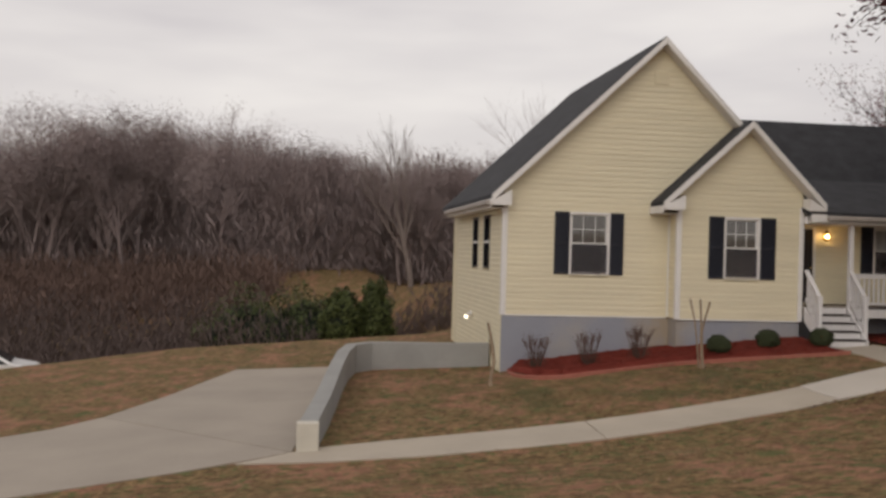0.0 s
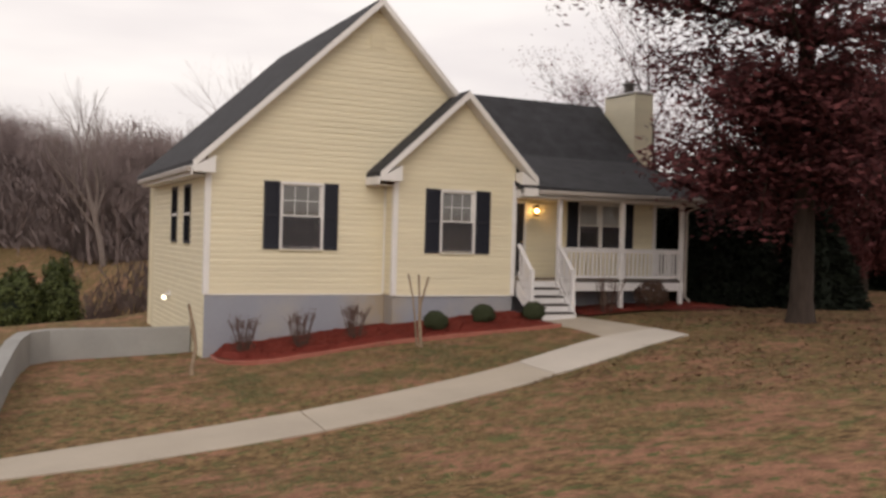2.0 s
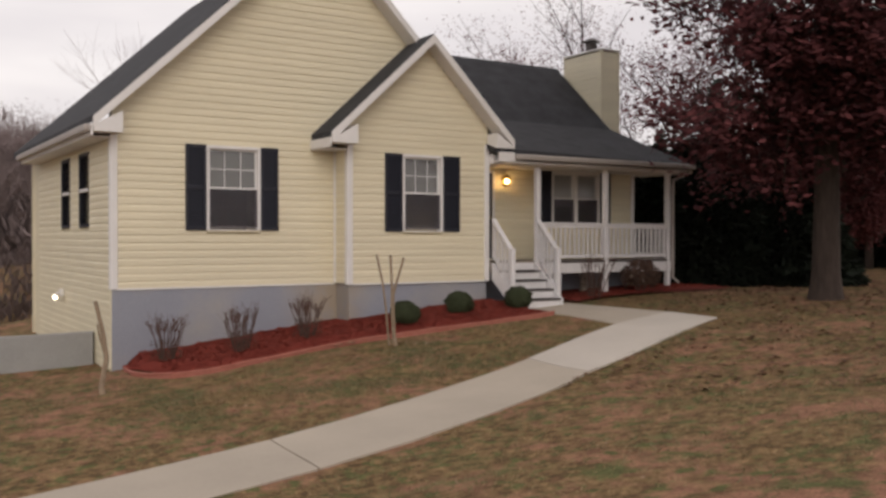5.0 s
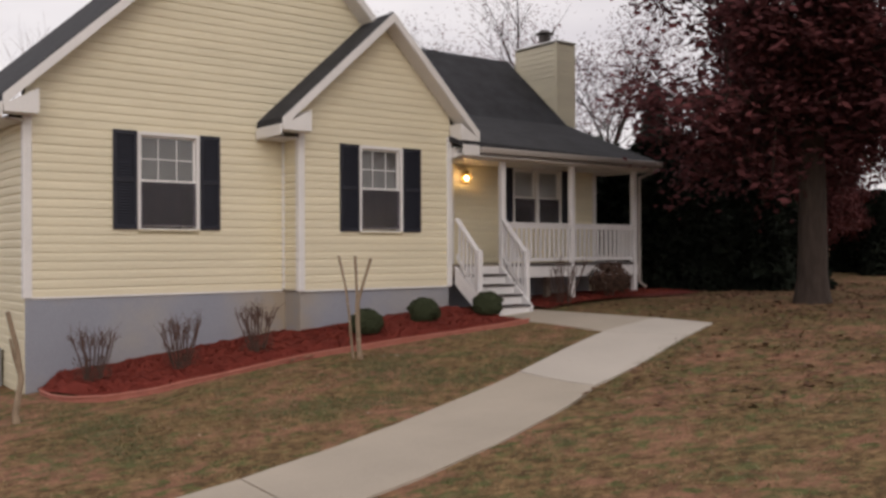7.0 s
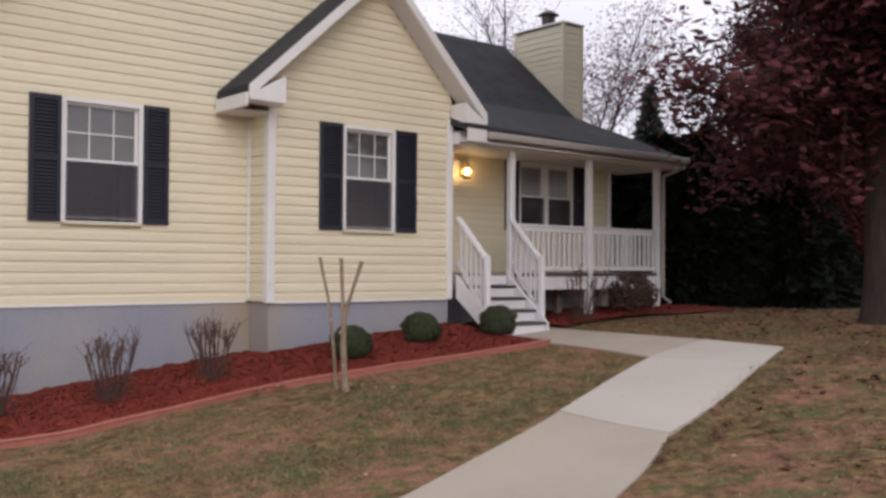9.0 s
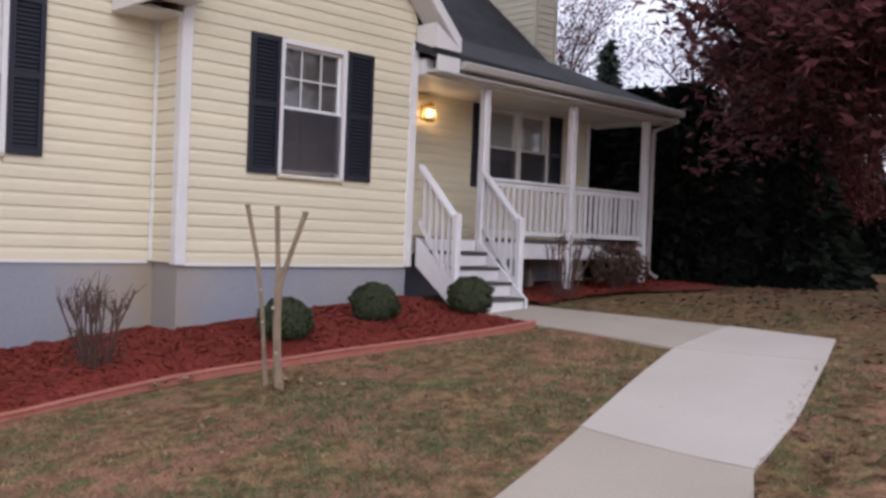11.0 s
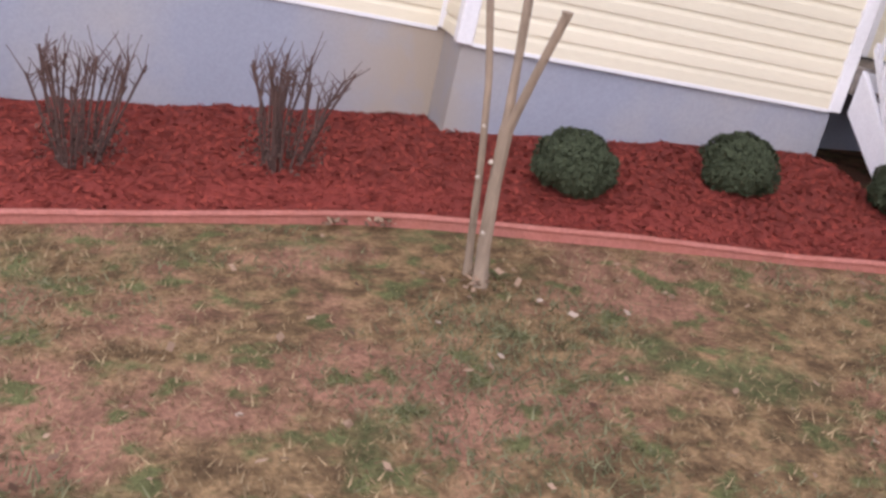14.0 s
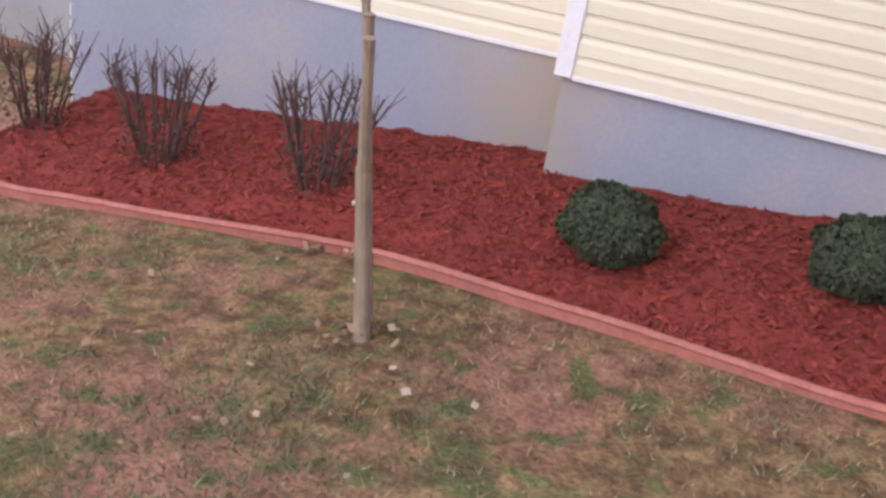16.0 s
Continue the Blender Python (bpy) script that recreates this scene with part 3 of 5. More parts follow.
def rake(a, b, y, name="rake_board", deep=0.16, thick=0.035, drop=0.0):
    """A white board under the sloping edge of a gable, from a to b in x and z."""
    bm = bmesh.new()
    prism(bm, [(a[0], y, a[1] - drop), (b[0], y, b[1] - drop), (b[0], y, b[1] - deep - drop), (a[0], y, a[1] - deep - drop)], (0, -thick, 0))
    return part(name, bm, TRIM, house)


def rake_soffit(a, b, y0, y1):
    bm = bmesh.new()
    prism(bm, [(a[0], y0, a[1] - 0.165), (b[0], y0, b[1] - 0.165), (b[0], y1, b[1] - 0.165), (a[0], y1, a[1] - 0.165)], (0, 0, -0.02))
    return part("rake_soffit", bm, SOFFIT, house)


rake((main_l[0], main_l[1] - 0.02), (ax, az - 0.02), YF - 0.002)
rake((ax + 0.001, az - 0.02), (bx - 0.02, bz + 0.0), YF - 0.002)
rake_soffit((main_l[0], main_l[1]), (ax, az), YF, Y_MAIN - 0.026)
rake_soffit((ax, az), (bx, bz), YF, Y_MAIN - 0.026)
rake((bl[0], bl[1] - 0.02), (bx, bz - 0.02), YFB - 0.002)
rake((bx + 0.001, bz - 0.02), (rx, rz - 0.02), YFB - 0.002)
rake_soffit(bl, (bx, bz), YFB, Y_BAY - 0.026)
rake_soffit((bx, bz), (rx, rz), YFB, Y_BAY - 0.026)
# boxed eave returns at the feet of the gables
def eave_box(x0, x1, y0, y1, z0, z1):
    part("eave_box", box(x0, x1, y0, y1, z0, z1, 0.01), TRIM, house)


def eave_return(xo, xi, y0, y1, z0, zo, zi):
    """A boxed return: flat soffit below, sloped with the roof above."""
    bm = bmesh.new()
    prism(bm, [(xo, y0, z0), (xi, y0, z0), (xi, y0, zi), (xo, y0, zo)], (0, y1 - y0, 0))
    part("eave_return", bm, TRIM, house)


eave_return(main_l[0] + 0.01, X_L + 0.1, YF - 0.034, Y_MAIN - 0.035, main_l[1] - 0.25, main_l[1] - 0.15, main_l[1] + 0.1)
cut = (X_BAY + 0.02 - bl[0] - 0.01) / (X_BAY + 0.12 - bl[0] - 0.01)
eave_return(bl[0] + 0.01, X_BAY + 0.02, YFB - 0.034, Y_BAY - 0.036, bl[1] - 0.20, bl[1] - 0.13, bl[1] - 0.13 + 0.33 * cut)
eave_return(X_R - 0.03, rx - 0.01, YFB - 0.034, Y_BAY - 0.036, rz - 0.19, rz + 0.10, rz - 0.16)
bm = bmesh.new()
block(bm, main_l[0], X_L - 0.024, Y_MAIN - 0.036, Y_BACK - 0.9, main_l[1] - 0.32, main_l[1] - 0.29)
part("soffit", bm, SOFFIT, house)
part("soffit", box(bl[0], X_BAY - 0.024, Y_BAY, Y_MAIN - 0.03, bl[1] - 0.29, bl[1] - 0.26, 0.0), SOFFIT, house)
part("fascia", box(main_l[0] - 0.03, main_l[0], YF, Y_BACK - 0.9, main_l[1] - 0.32, main_l[1] - 0.12, 0.004), TRIM, house)
part("gutter", box(main_l[0] - 0.13, main_l[0] - 0.032, YF + 0.02, Y_BACK - 0.9, main_l[1] - 0.26, main_l[1] - 0.14, 0.02), GUTTER, house)
part("fascia", box(bl[0] - 0.03, bl[0], YFB, Y_MAIN - 0.03, bl[1] - 0.28, bl[1] - 0.11, 0.004), TRIM, house)

# gable vent: faint cream louvre near the peak
bm = box(9.36, 9.74, Y_MAIN - 0.045, Y_MAIN - 0.02, 5.52, 5.86, 0.01)
for k in range(6):
    block(bm, 9.39, 9.71, Y_MAIN - 0.055, Y_MAIN - 0.044, 5.56 + k * 0.048, 5.582 + k * 0.048)
part("gable_vent", bm, SIDING, house, "cream louvred gable vent")


def window(x0, x1, y, z0, z1, twin=False, blind=BLIND, drawn=0.5, grid=True):
    """Double-hung window facing the street: frame, two sashes, grid over the upper one, glass, blind and a dark backing
    for the unlit room.
    """
    fr = bmesh.new()
    t, o = 0.042, y - 0.04
    block(fr, x0 - 0.01, x0 + t, o, y + 0.1, z0, z1)
    block(fr, x1 - t, x1 + 0.01, o, y + 0.1, z0, z1)
    block(fr, x0 + t, x1 - t, o, y + 0.1, z1 - t, z1 + 0.01)
    block(fr, x0 + t, x1 - t, y - 0.028, y + 0.1, z0 - 0.005, z0 + 0.010)
    w = part("window", fr, TRIM, house, "white double-hung window with grid upper sash")
    part("sill", box(x0 - 0.01, x1 + 0.01, y - 0.05, y - 0.022, z0 - 0.032, z0 - 0.011, 0.004), SIDING, w)
    parts = [(x0 + t, x1 - t)]
    if twin:
        m = (x0 + x1) / 2
        part("mullion", box(m - 0.05, m + 0.05, o, y + 0.1, z0 + t, z1 - t, 0.004), TRIM, w)
        parts = [(x0 + t, m - 0.05), (m + 0.05, x1 - t)]
    mid = (z0 + z1) / 2
    for a, b in parts:
        for low, s0, s1, back in ((True, z0 + t, mid + 0.02, 0.012), (False, mid - 0.02, z1 - t, 0.045)):
            sash = bmesh.new()
            r = 0.032
            yy = y - 0.02 + back
            block(sash, a, a + r, yy, yy + 0.03, s0, s1)
            block(sash, b - r, b, yy, yy + 0.03, s0, s1)
            block(sash, a + r, b - r, yy, yy + 0.03, s0, s0 + r)
            block(sash, a + r, b - r, yy, yy + 0.03, s1 - r, s1)
            part("sash", sash, TRIM, w)
            bm = bmesh.new()
            for k in (1, 2) if grid else ():
                g = a + (b - a) * k / 3
                block(bm, g - 0.008, g + 0.008, yy + 0.004, yy + 0.012, s0 + r, s1 - r)
            c = (s0 + s1) / 2
            for i in range(3 if grid else 0):
                p, q = a + (b - a) * i / 3, a + (b - a) * (i + 1) / 3
                block(bm, p + 0.008 + (r - 0.008 if i == 0 else 0), q - 0.008 - (r - 0.008 if i == 2 else 0), yy + 0.004, yy + 0.012, c - 0.008, c + 0.008)
            if grid:
                part("muntin_grid", bm, TRIM if not low else BLIND, w)
            else:
                bm.free()
            pane = part("pane", box(a + r, b - r, yy + 0.014, yy + 0.019, s0 + r, s1 - r, 0.0), GLASS, w)
            pane.visible_shadow = False
            if low:
                mesh = part("insect_screen", box(a + 0.004, b - 0.004, yy - 0.012, yy - 0.008, s0 + 0.004, s1 - 0.036, 0.0), SCREEN, w, "grey insect screen")
                mesh.visible_shadow = False
        slats = bmesh.new()
        blind_at = 0.085 if grid else 0.062
        bottom = z1 - (z1 - z0) * drawn
        k = z1 - t
        while k > bottom:
            block(slats, a + 0.005, b - 0.005, y + blind_at, y + blind_at + 0.004, k - 0.0255, k - 0.001)
            k -= 0.026
        part("blind", slats, blind, w)
    # Dark panel added behind the glass in place of an unlit room.
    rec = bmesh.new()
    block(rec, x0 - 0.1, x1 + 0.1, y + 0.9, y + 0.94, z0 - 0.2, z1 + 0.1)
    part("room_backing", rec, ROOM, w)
    return w


LOUVERS = {}


def shutter(x0, x1, y, z0, z1):
    bm = bmesh.new()
    o = y - 0.055
    block(bm, x0, x0 + 0.05, o, y - 0.02, z0, z1)
    block(bm, x1 - 0.05, x1, o, y - 0.02, z0, z1)
    m = z0 + (z1 - z0) * 0.5
    for a in (z0, m - 0.03, z1 - 0.06):
        block(bm, x0 + 0.05, x1 - 0.05, o, y - 0.02, a, a + 0.06)
    for a, b in ((z0 + 0.06, m - 0.03), (m + 0.03, z1 - 0.06)):
        block(bm, x0 + 0.05, x1 - 0.05, y - 0.024, y - 0.02, a, b)
    frame_ob = part("shutter", bm, SHUTTER, house, "navy-black louvred shutter")
    wide = round(x1 - x0 - 0.1, 3)
    if wide not in LOUVERS:
        bm = prism(bmesh.new(), [(0, 0.008, 0), (0, 0.026, 0.030), (0, 0.032, 0.026), (0, 0.014, -0.004)], (wide, 0, 0))
        me = bpy.data.meshes.new("louver")
        bm.to_mesh(me)
        bm.free()
        me.materials.append(SHUTTER)
        LOUVERS[wide] = me
    for a, b in ((z0 + 0.06, m - 0.03), (m + 0.03, z1 - 0.06)):
        k = a + 0.006
        while k < b - 0.034:
            share("louver", LOUVERS[wide], (x0 + 0.05, o, k), frame_ob)
            k += 0.042
    return frame_ob


window(7.40, 8.36, Y_MAIN, 0.97, 2.42)
shutter(7.03, 7.385, Y_MAIN, 0.965, 2.43), shutter(8.375, 8.70, Y_MAIN, 0.965, 2.43)
window(10.98, 11.86, Y_BAY, 0.96, 2.40)
shutter(10.60, 10.965, Y_BAY, 0.955, 2.41), shutter(11.875, 12.25, Y_BAY, 0.955, 2.41)
window(X_R + 2.53, X_R + 3.93, Y_PORCH, 1.12, 2.33, True, CURTAIN, 0.64, False)
shutter(15.13, 15.455, Y_PORCH, 1.11, 2.34), shutter(16.885, 17.20, Y_PORCH, 1.11, 2.34)

# two narrow windows in the side wall
for y0, y1 in ((Y_BACK - 0.9 - 3.35, Y_BACK - 0.9 - 2.55), (Y_BACK - 0.9 - 5.0, Y_BACK - 0.9 - 4.2)):
    fr = bmesh.new()
    for a, b, c, d in ((y0, y0 + 0.035, 1.02, 2.36), (y1 - 0.035, y1, 1.02, 2.36), (y0 + 0.035, y1 - 0.035, 1.02, 1.08), (y0 + 0.035, y1 - 0.035, 2.30, 2.36)):
        block(fr, X_L - 0.026, X_L + 0.1, a, b, c, d)
    w = part("window", fr, SHUTTER, house, "dark-framed double-hung window")
    part("meeting_rail", box(X_L - 0.02, X_L + 0.03, y0 + 0.036, y1 - 0.036, 1.66, 1.72, 0.004), TRIM, w)
    for c, d in ((1.08, 1.66), (1.72, 2.30)):
        part("pane", box(X_L + 0.01, X_L + 0.016, y0 + 0.035, y1 - 0.035, c, d, 0.0), GLASS, w)
    # Added dark panel, painted as dim as the room would look.
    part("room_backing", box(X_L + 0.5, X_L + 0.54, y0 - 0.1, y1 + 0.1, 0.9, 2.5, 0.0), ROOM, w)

# front door in the corner of the porch
door = part("door", box(X_R + 0.10, X_R + 0.90, Y_PORCH - 0.01, Y_PORCH + 0.04, 0.40, 2.23, 0.004), DOOR, house, "dark painted panelled front door")
for a, b in ((0.55, 1.05), (1.15, 2.1)):
    for s in (0.2, 0.53):
        part("door_panel", box(X_R + s, X_R + s + 0.27, Y_PORCH - 0.02, Y_PORCH - 0.011, a, b, 0.008), DOOR, door)
part("door_knob", box(X_R + 0.82, X_R + 0.87, Y_PORCH - 0.07, Y_PORCH - 0.011, 1.24, 1.29, 0.015), METAL, door, "brass door knob")
for a, b, c, d in ((0.04, 0.098, 0.36, 2.29), (0.902, 0.97, 0.36, 2.29), (0.098, 0.902, 2.232, 2.29)):
    part("door_casing", box(X_R + a, X_R + b, Y_PORCH - 0.034, Y_PORCH + 0.1, c, d, 0.004), TRIM, house)

# chimney chase against the end wall
chim = part("chimney", box(18.46, 19.06, 22.28, 23.72, -0.6, 5.62, 0.0), SHEATH, house, "cream sided chimney chase")
z = 0.0
while z < 5.5:
    t = min(z + LAP, 5.6)
    for pts in (((18.46, 22.28), (19.06, 22.28), (0, -1)), ((18.46, 23.72), (18.46, 22.28), (-1, 0))):
        (x0, y0), (x1, y1), (ox, oy) = pts
        v = [(x0, y0, z), (x1, y1, z), (x1 + ox * 0.018, y1 + oy * 0.018, z), (x0 + ox * 0.018, y0 + oy * 0.018, z), (x0 + ox * 0.004, y0 + oy * 0.004, t), (x1 + ox * 0.004, y1 + oy * 0.004, t)]
        sheet("siding_board", v, [(0, 3, 2, 1), (3, 4, 5, 2), (0, 4, 3), (1, 2, 5)], SIDING, chim)
    z += LAP
for x, y in ((18.44, 22.26), (19.0, 22.26), (18.44, 23.66)):
    part("corner_trim", box(x, x + 0.08, y, y + 0.08, 0.0, 5.64, 0.006), SIDING, chim)
part("chimney_cap", box(18.42, 19.10, 22.24, 23.76, 5.645, 5.69, 0.01), TRIM, chim)
bm = bmesh.new()
bmesh.ops.create_cone(bm, cap_ends=True, segments=16, radius1=0.15, radius2=0.15, depth=0.28, matrix=Matrix.Translation((18.76, 23.0, 5.83)))
bmesh.ops.create_cone(bm, cap_ends=True, segments=16, radius1=0.24, radius2=0.08, depth=0.10, matrix=Matrix.Translation((18.76, 23.0, 6.04)))
part("flue_cap", bm, FLUE, chim, "dark metal flue cap")

# side floodlight
flood = thing("floodlight", "white double floodlight glowing on the side wall", "light")
part("mount", box(X_L - 0.09, X_L - 0.022, 23.84, 23.98, -0.32, -0.18, 0.01), TRIM, flood)
bm = bmesh.new()
bmesh.ops.create_cone(bm, cap_ends=True, segments=16, radius1=0.07, radius2=0.045, depth=0.14, matrix=look((X_L - 0.16, 23.83, -0.30), (X_L - 1.0, 22.6, -1.0)))
part("lamp_head", bm, TRIM, flood)
bm = bmesh.new()
bmesh.ops.create_uvsphere(bm, u_segments=12, v_segments=8, radius=0.040, matrix=Matrix.Translation((X_L - 0.195, 23.78, -0.335)))
part("lens", bm, FLOOD, flood, "glowing floodlight lens")

# ---- porch ----
porch = thing("porch", "white wooden porch with posts, railing and plank deck", "porch", (0, 0, 0))
D = 0.36
PX = (14.16, 16.02, 17.90)
y = 19.46
i = 0
while y < Y_PORCH - 0.14:
    part("deck_board", box(X_R + 0.005, 18.02, y, y + 0.136, D - 0.035, D, 0.004), DECK, porch)
    y += 0.142
part("fascia_board", box(PX[0] + 0.06, 18.02, 19.40, 19.44, D - 0.26, D - 0.045, 0.006), PORCH_PAINT, porch)
# Dark strip: the shade between bottom rail and fascia is painted on.
part("deck_edge", box(PX[0] + 0.06, 18.02, 19.385, 19.455, D - 0.042, D + 0.012, 0.006), TREAD, porch, "deck edge with its shade painted dark")
part("fascia_board", box(18.022, 18.06, 19.40, Y_PORCH, D - 0.22, D + 0.012, 0.006), PORCH_PAINT, porch)
part("joist", box(X_R + 0.05, 18.0, 19.46, 19.50, D - 0.22, D - 0.037, 0.0), DECK, porch)
part("joist", box(X_R + 0.05, 18.0, 20.2, 20.24, D - 0.22, D - 0.037, 0.0), DECK, porch)
for k, x in enumerate(PX):
    part("post", box(x - 0.055, x + 0.055, 19.375, 19.485, height(x, 19.4) - 0.1 if k else D - 0.2, 2.30, 0.012), PORCH_PAINT, porch)
part("pier", box(15.97, 16.09, 20.1, 20.22, -0.8, D - 0.225, 0.01), DECK, porch)
part("pier", box(17.75, 17.87, 20.1, 20.22, -0.8, D - 0.225, 0.01), DECK, porch)
part("beam", box(X_R + 0.03, 18.2, 19.33, 19.47, 2.302, 2.50, 0.008), TRIM, porch)
part("beam", box(18.06, 18.2, 19.47, Y_PORCH + 0.3, 2.302, 2.50, 0.008), TRIM, porch)
part("porch_ceiling", box(X_R + 0.03, 18.06, 19.47, Y_PORCH - 0.026, 2.33, 2.36, 0.0), SOFFIT, porch, "white porch ceiling")
part("gutter", box(13.36, WX, 19.05, 19.15, 2.39, 2.50, 0.02), GUTTER, porch, "white eave gutter, with the eave's shade painted in grey")
part("fascia", box(X_R + 0.032, 13.358, 19.13, 19.15, 2.34, 2.53, 0.004), TRIM, porch)
part("soffit", box(X_R + 0.032, WX, 19.152, 19.328, 2.33, 2.36, 0.0), SOFFIT, porch)
bm = bmesh.new()
prism(bm, [(WX - 0.02, 19.17, 2.42), (WX - 0.02, 21.9, 3.47), (WX - 0.02, 21.9, 3.30), (WX - 0.02, 20.8, 2.3), (WX - 0.02, 19.17, 2.3)], (-0.03, 0, 0))
part("gable_board", bm, TRIM, porch)
# downpipe at the outer post
verts, faces = [], []
tube(verts, faces, [(18.3, 19.12, 2.40), (18.25, 19.2, 2.28), (18.02, 19.36, 2.16), (18.0, 19.36, 2.0), (18.0, 19.36, -0.05), (18.05, 19.22, -0.16)], [0.035] * 6, 8)
sheet("downpipe", verts, faces, GUTTER, porch)


def railing(x0, x1, y, z, owner, top=0.80):
    part("handrail", box(x0, x1, y - 0.045, y + 0.045, z + top - 0.04, z + top, 0.008), PORCH_PAINT, owner)
    part("bottom_rail", box(x0, x1, y - 0.02, y + 0.02, z + 0.055, z + 0.12, 0.004), PORCH_PAINT, owner)
    part("upper_rail", box(x0, x1, y - 0.018, y + 0.018, z + top - 0.11, z + top - 0.042, 0.004), PORCH_PAINT, owner)
    n = round((x1 - x0) / 0.125)
    first = None
    for k in range(n):
        x = x0 + (k + 0.5) * (x1 - x0) / n
        if first is None:
            first = part("baluster", box(-0.02, 0.02, -0.02, 0.02, 0.122, top - 0.112, 0.004), PORCH_PAINT, owner)
            first.location = (x, y - 0.0, z)
        else:
            share("baluster", first.data, (x, y, z), owner)


railing(PX[0] + 0.056, PX[1] - 0.056, 19.43, D, porch)
railing(PX[1] + 0.056, PX[2] - 0.056, 19.43, D, porch)
# side railing at the far end
part("handrail", box(17.86, 17.95, 19.49, Y_PORCH - 0.03, D + 0.76, D + 0.80, 0.008), PORCH_PAINT, porch)
part("bottom_rail", box(17.885, 17.925, 19.49, Y_PORCH - 0.03, D + 0.09, D + 0.15, 0.004), PORCH_PAINT, porch)
for k in range(8):
    part("baluster", box(17.885, 17.925, 19.56 + k * 0.125, 19.60 + k * 0.125, D + 0.152, D + 0.76, 0.004), PORCH_PAINT, porch)

# ---- porch steps ----
steps = thing("porch_steps", "white painted wooden steps with railings on both sides", "steps", (0, 0, 0))
SX0, SX1 = 12.99, 14.12
RUN, RISER, N = 0.215, 0.178, 4
for k in range(N):
    z = D - RISER * (k + 1)
    yy = 19.44 - RUN * (k + 1)
    part("tread", box(SX0 + 0.05, SX1 - 0.05, yy - 0.03, yy + RUN - 0.01, z - 0.035, z, 0.008), TREAD, steps, "dark weathered wooden tread")
    part("riser", box(SX0 + 0.05, SX1 - 0.05, yy + 0.005, yy + 0.028, z - RISER + 0.004, z - 0.037, 0.004), PORCH_PAINT, steps)
part("top_riser", box(SX0 + 0.05, SX1 - 0.05, 19.42, 19.445, D - 0.17, D - 0.03, 0.005), PORCH_PAINT, steps)
for x in (SX0, SX1 - 0.045):
    bm = bmesh.new()
    end = 19.44 - RUN * N - 0.03
    zb = height(13.5, 18.6) + 0.02
    prism(bm, [(x, 19.40, D - 0.02), (x, end, D - RISER * N - 0.02), (x, end, zb), (x, end + 0.12, zb), (x, 19.40, D - 0.36)], (0.045, 0, 0))
    part("stringer", bm, PORCH_PAINT, steps)
for x in (SX0 - 0.02, SX1 - 0.02):
    ny = 18.74
    nt = 0.64
    part("newel", box(x, x + 0.09, ny - 0.045, ny + 0.045, zb - 0.02, nt, 0.012), PORCH_PAINT, steps)
    bm = bmesh.new()
    prism(bm, [(x - 0.005, ny + 0.02, nt - 0.03), (x - 0.005, 19.37, D + 0.86), (x - 0.005, 19.37, D + 0.81), (x - 0.005, ny + 0.02, nt - 0.08)], (0.1, 0, 0))
    part("handrail", bm, PORCH_PAINT, steps)
    bm = bmesh.new()
    lo = zb + 0.30
    prism(bm, [(x + 0.025, ny + 0.045, lo + 0.05), (x + 0.025, 19.37, D + 0.20), (x + 0.025, 19.37, D + 0.13), (x + 0.025, ny + 0.045, lo - 0.02)], (0.04, 0, 0))
    part("bottom_rail", bm, PORCH_PAINT, steps)
    for k in range(5):
        s = (k + 0.7) / 5.4
        yy = ny + 0.045 + s * (19.37 - ny - 0.045)
        zt = nt - 0.05 + s * (D + 0.82 - nt + 0.05)
        zl = lo + s * (D + 0.15 - lo)
        part("baluster", box(x + 0.025, x + 0.063, yy - 0.018, yy + 0.018, zl + 0.03, zt - 0.03, 0.004), PORCH_PAINT, steps)

# ---- wall lantern, lit ----
lantern = thing("wall_lantern", "brass wall lantern with a glowing bulb by the door", "lamp", (0, 0, 0))
LX, LY, LZ = 14.13, Y_PORCH - 0.16, 2.06
part("back_plate", box(LX - 0.05, LX + 0.05, Y_PORCH - 0.05, Y_PORCH - 0.022, LZ - 0.1, LZ + 0.1, 0.01), METAL, lantern)
part("arm", box(LX - 0.012, LX + 0.012, LY, Y_PORCH - 0.05, LZ + 0.1, LZ + 0.125, 0.004), METAL, lantern)
bm = bmesh.new()
bmesh.ops.create_cone(bm, cap_ends=True, segments=6, radius1=0.09, radius2=0.02, depth=0.07, matrix=Matrix.Translation((LX, LY, LZ + 0.11)))
part("hood", bm, METAL, lantern)
bm = bmesh.new()
for k in range(6):
    a = math.pi * k / 3
    px, py = LX + 0.075 * math.cos(a), LY + 0.075 * math.sin(a)
    block(bm, px - 0.005, px + 0.005, py - 0.005, py + 0.005, LZ - 0.11, LZ + 0.08)
bmesh.ops.create_cone(bm, cap_ends=True, segments=6, radius1=0.05, radius2=0.08, depth=0.03, matrix=Matrix.Translation((LX, LY, LZ - 0.12)))
part("cage", bm, METAL, lantern)
bm = bmesh.new()
bmesh.ops.create_uvsphere(bm, u_segments=12, v_segments=8, radius=0.042, matrix=Matrix.Translation((LX, LY, LZ - 0.01)))
part("bulb", bm, BULB, lantern, "glowing warm bulb")
lamp_data = bpy.data.lights.new("lantern_light", "POINT")
lamp_data.energy, lamp_data.color, lamp_data.shadow_soft_size = 5, (1.0, 0.62, 0.28), 0.05
lamp_ob = new("lantern_light", lamp_data)
lamp_ob.location = (LX, LY - 0.02, LZ - 0.01)

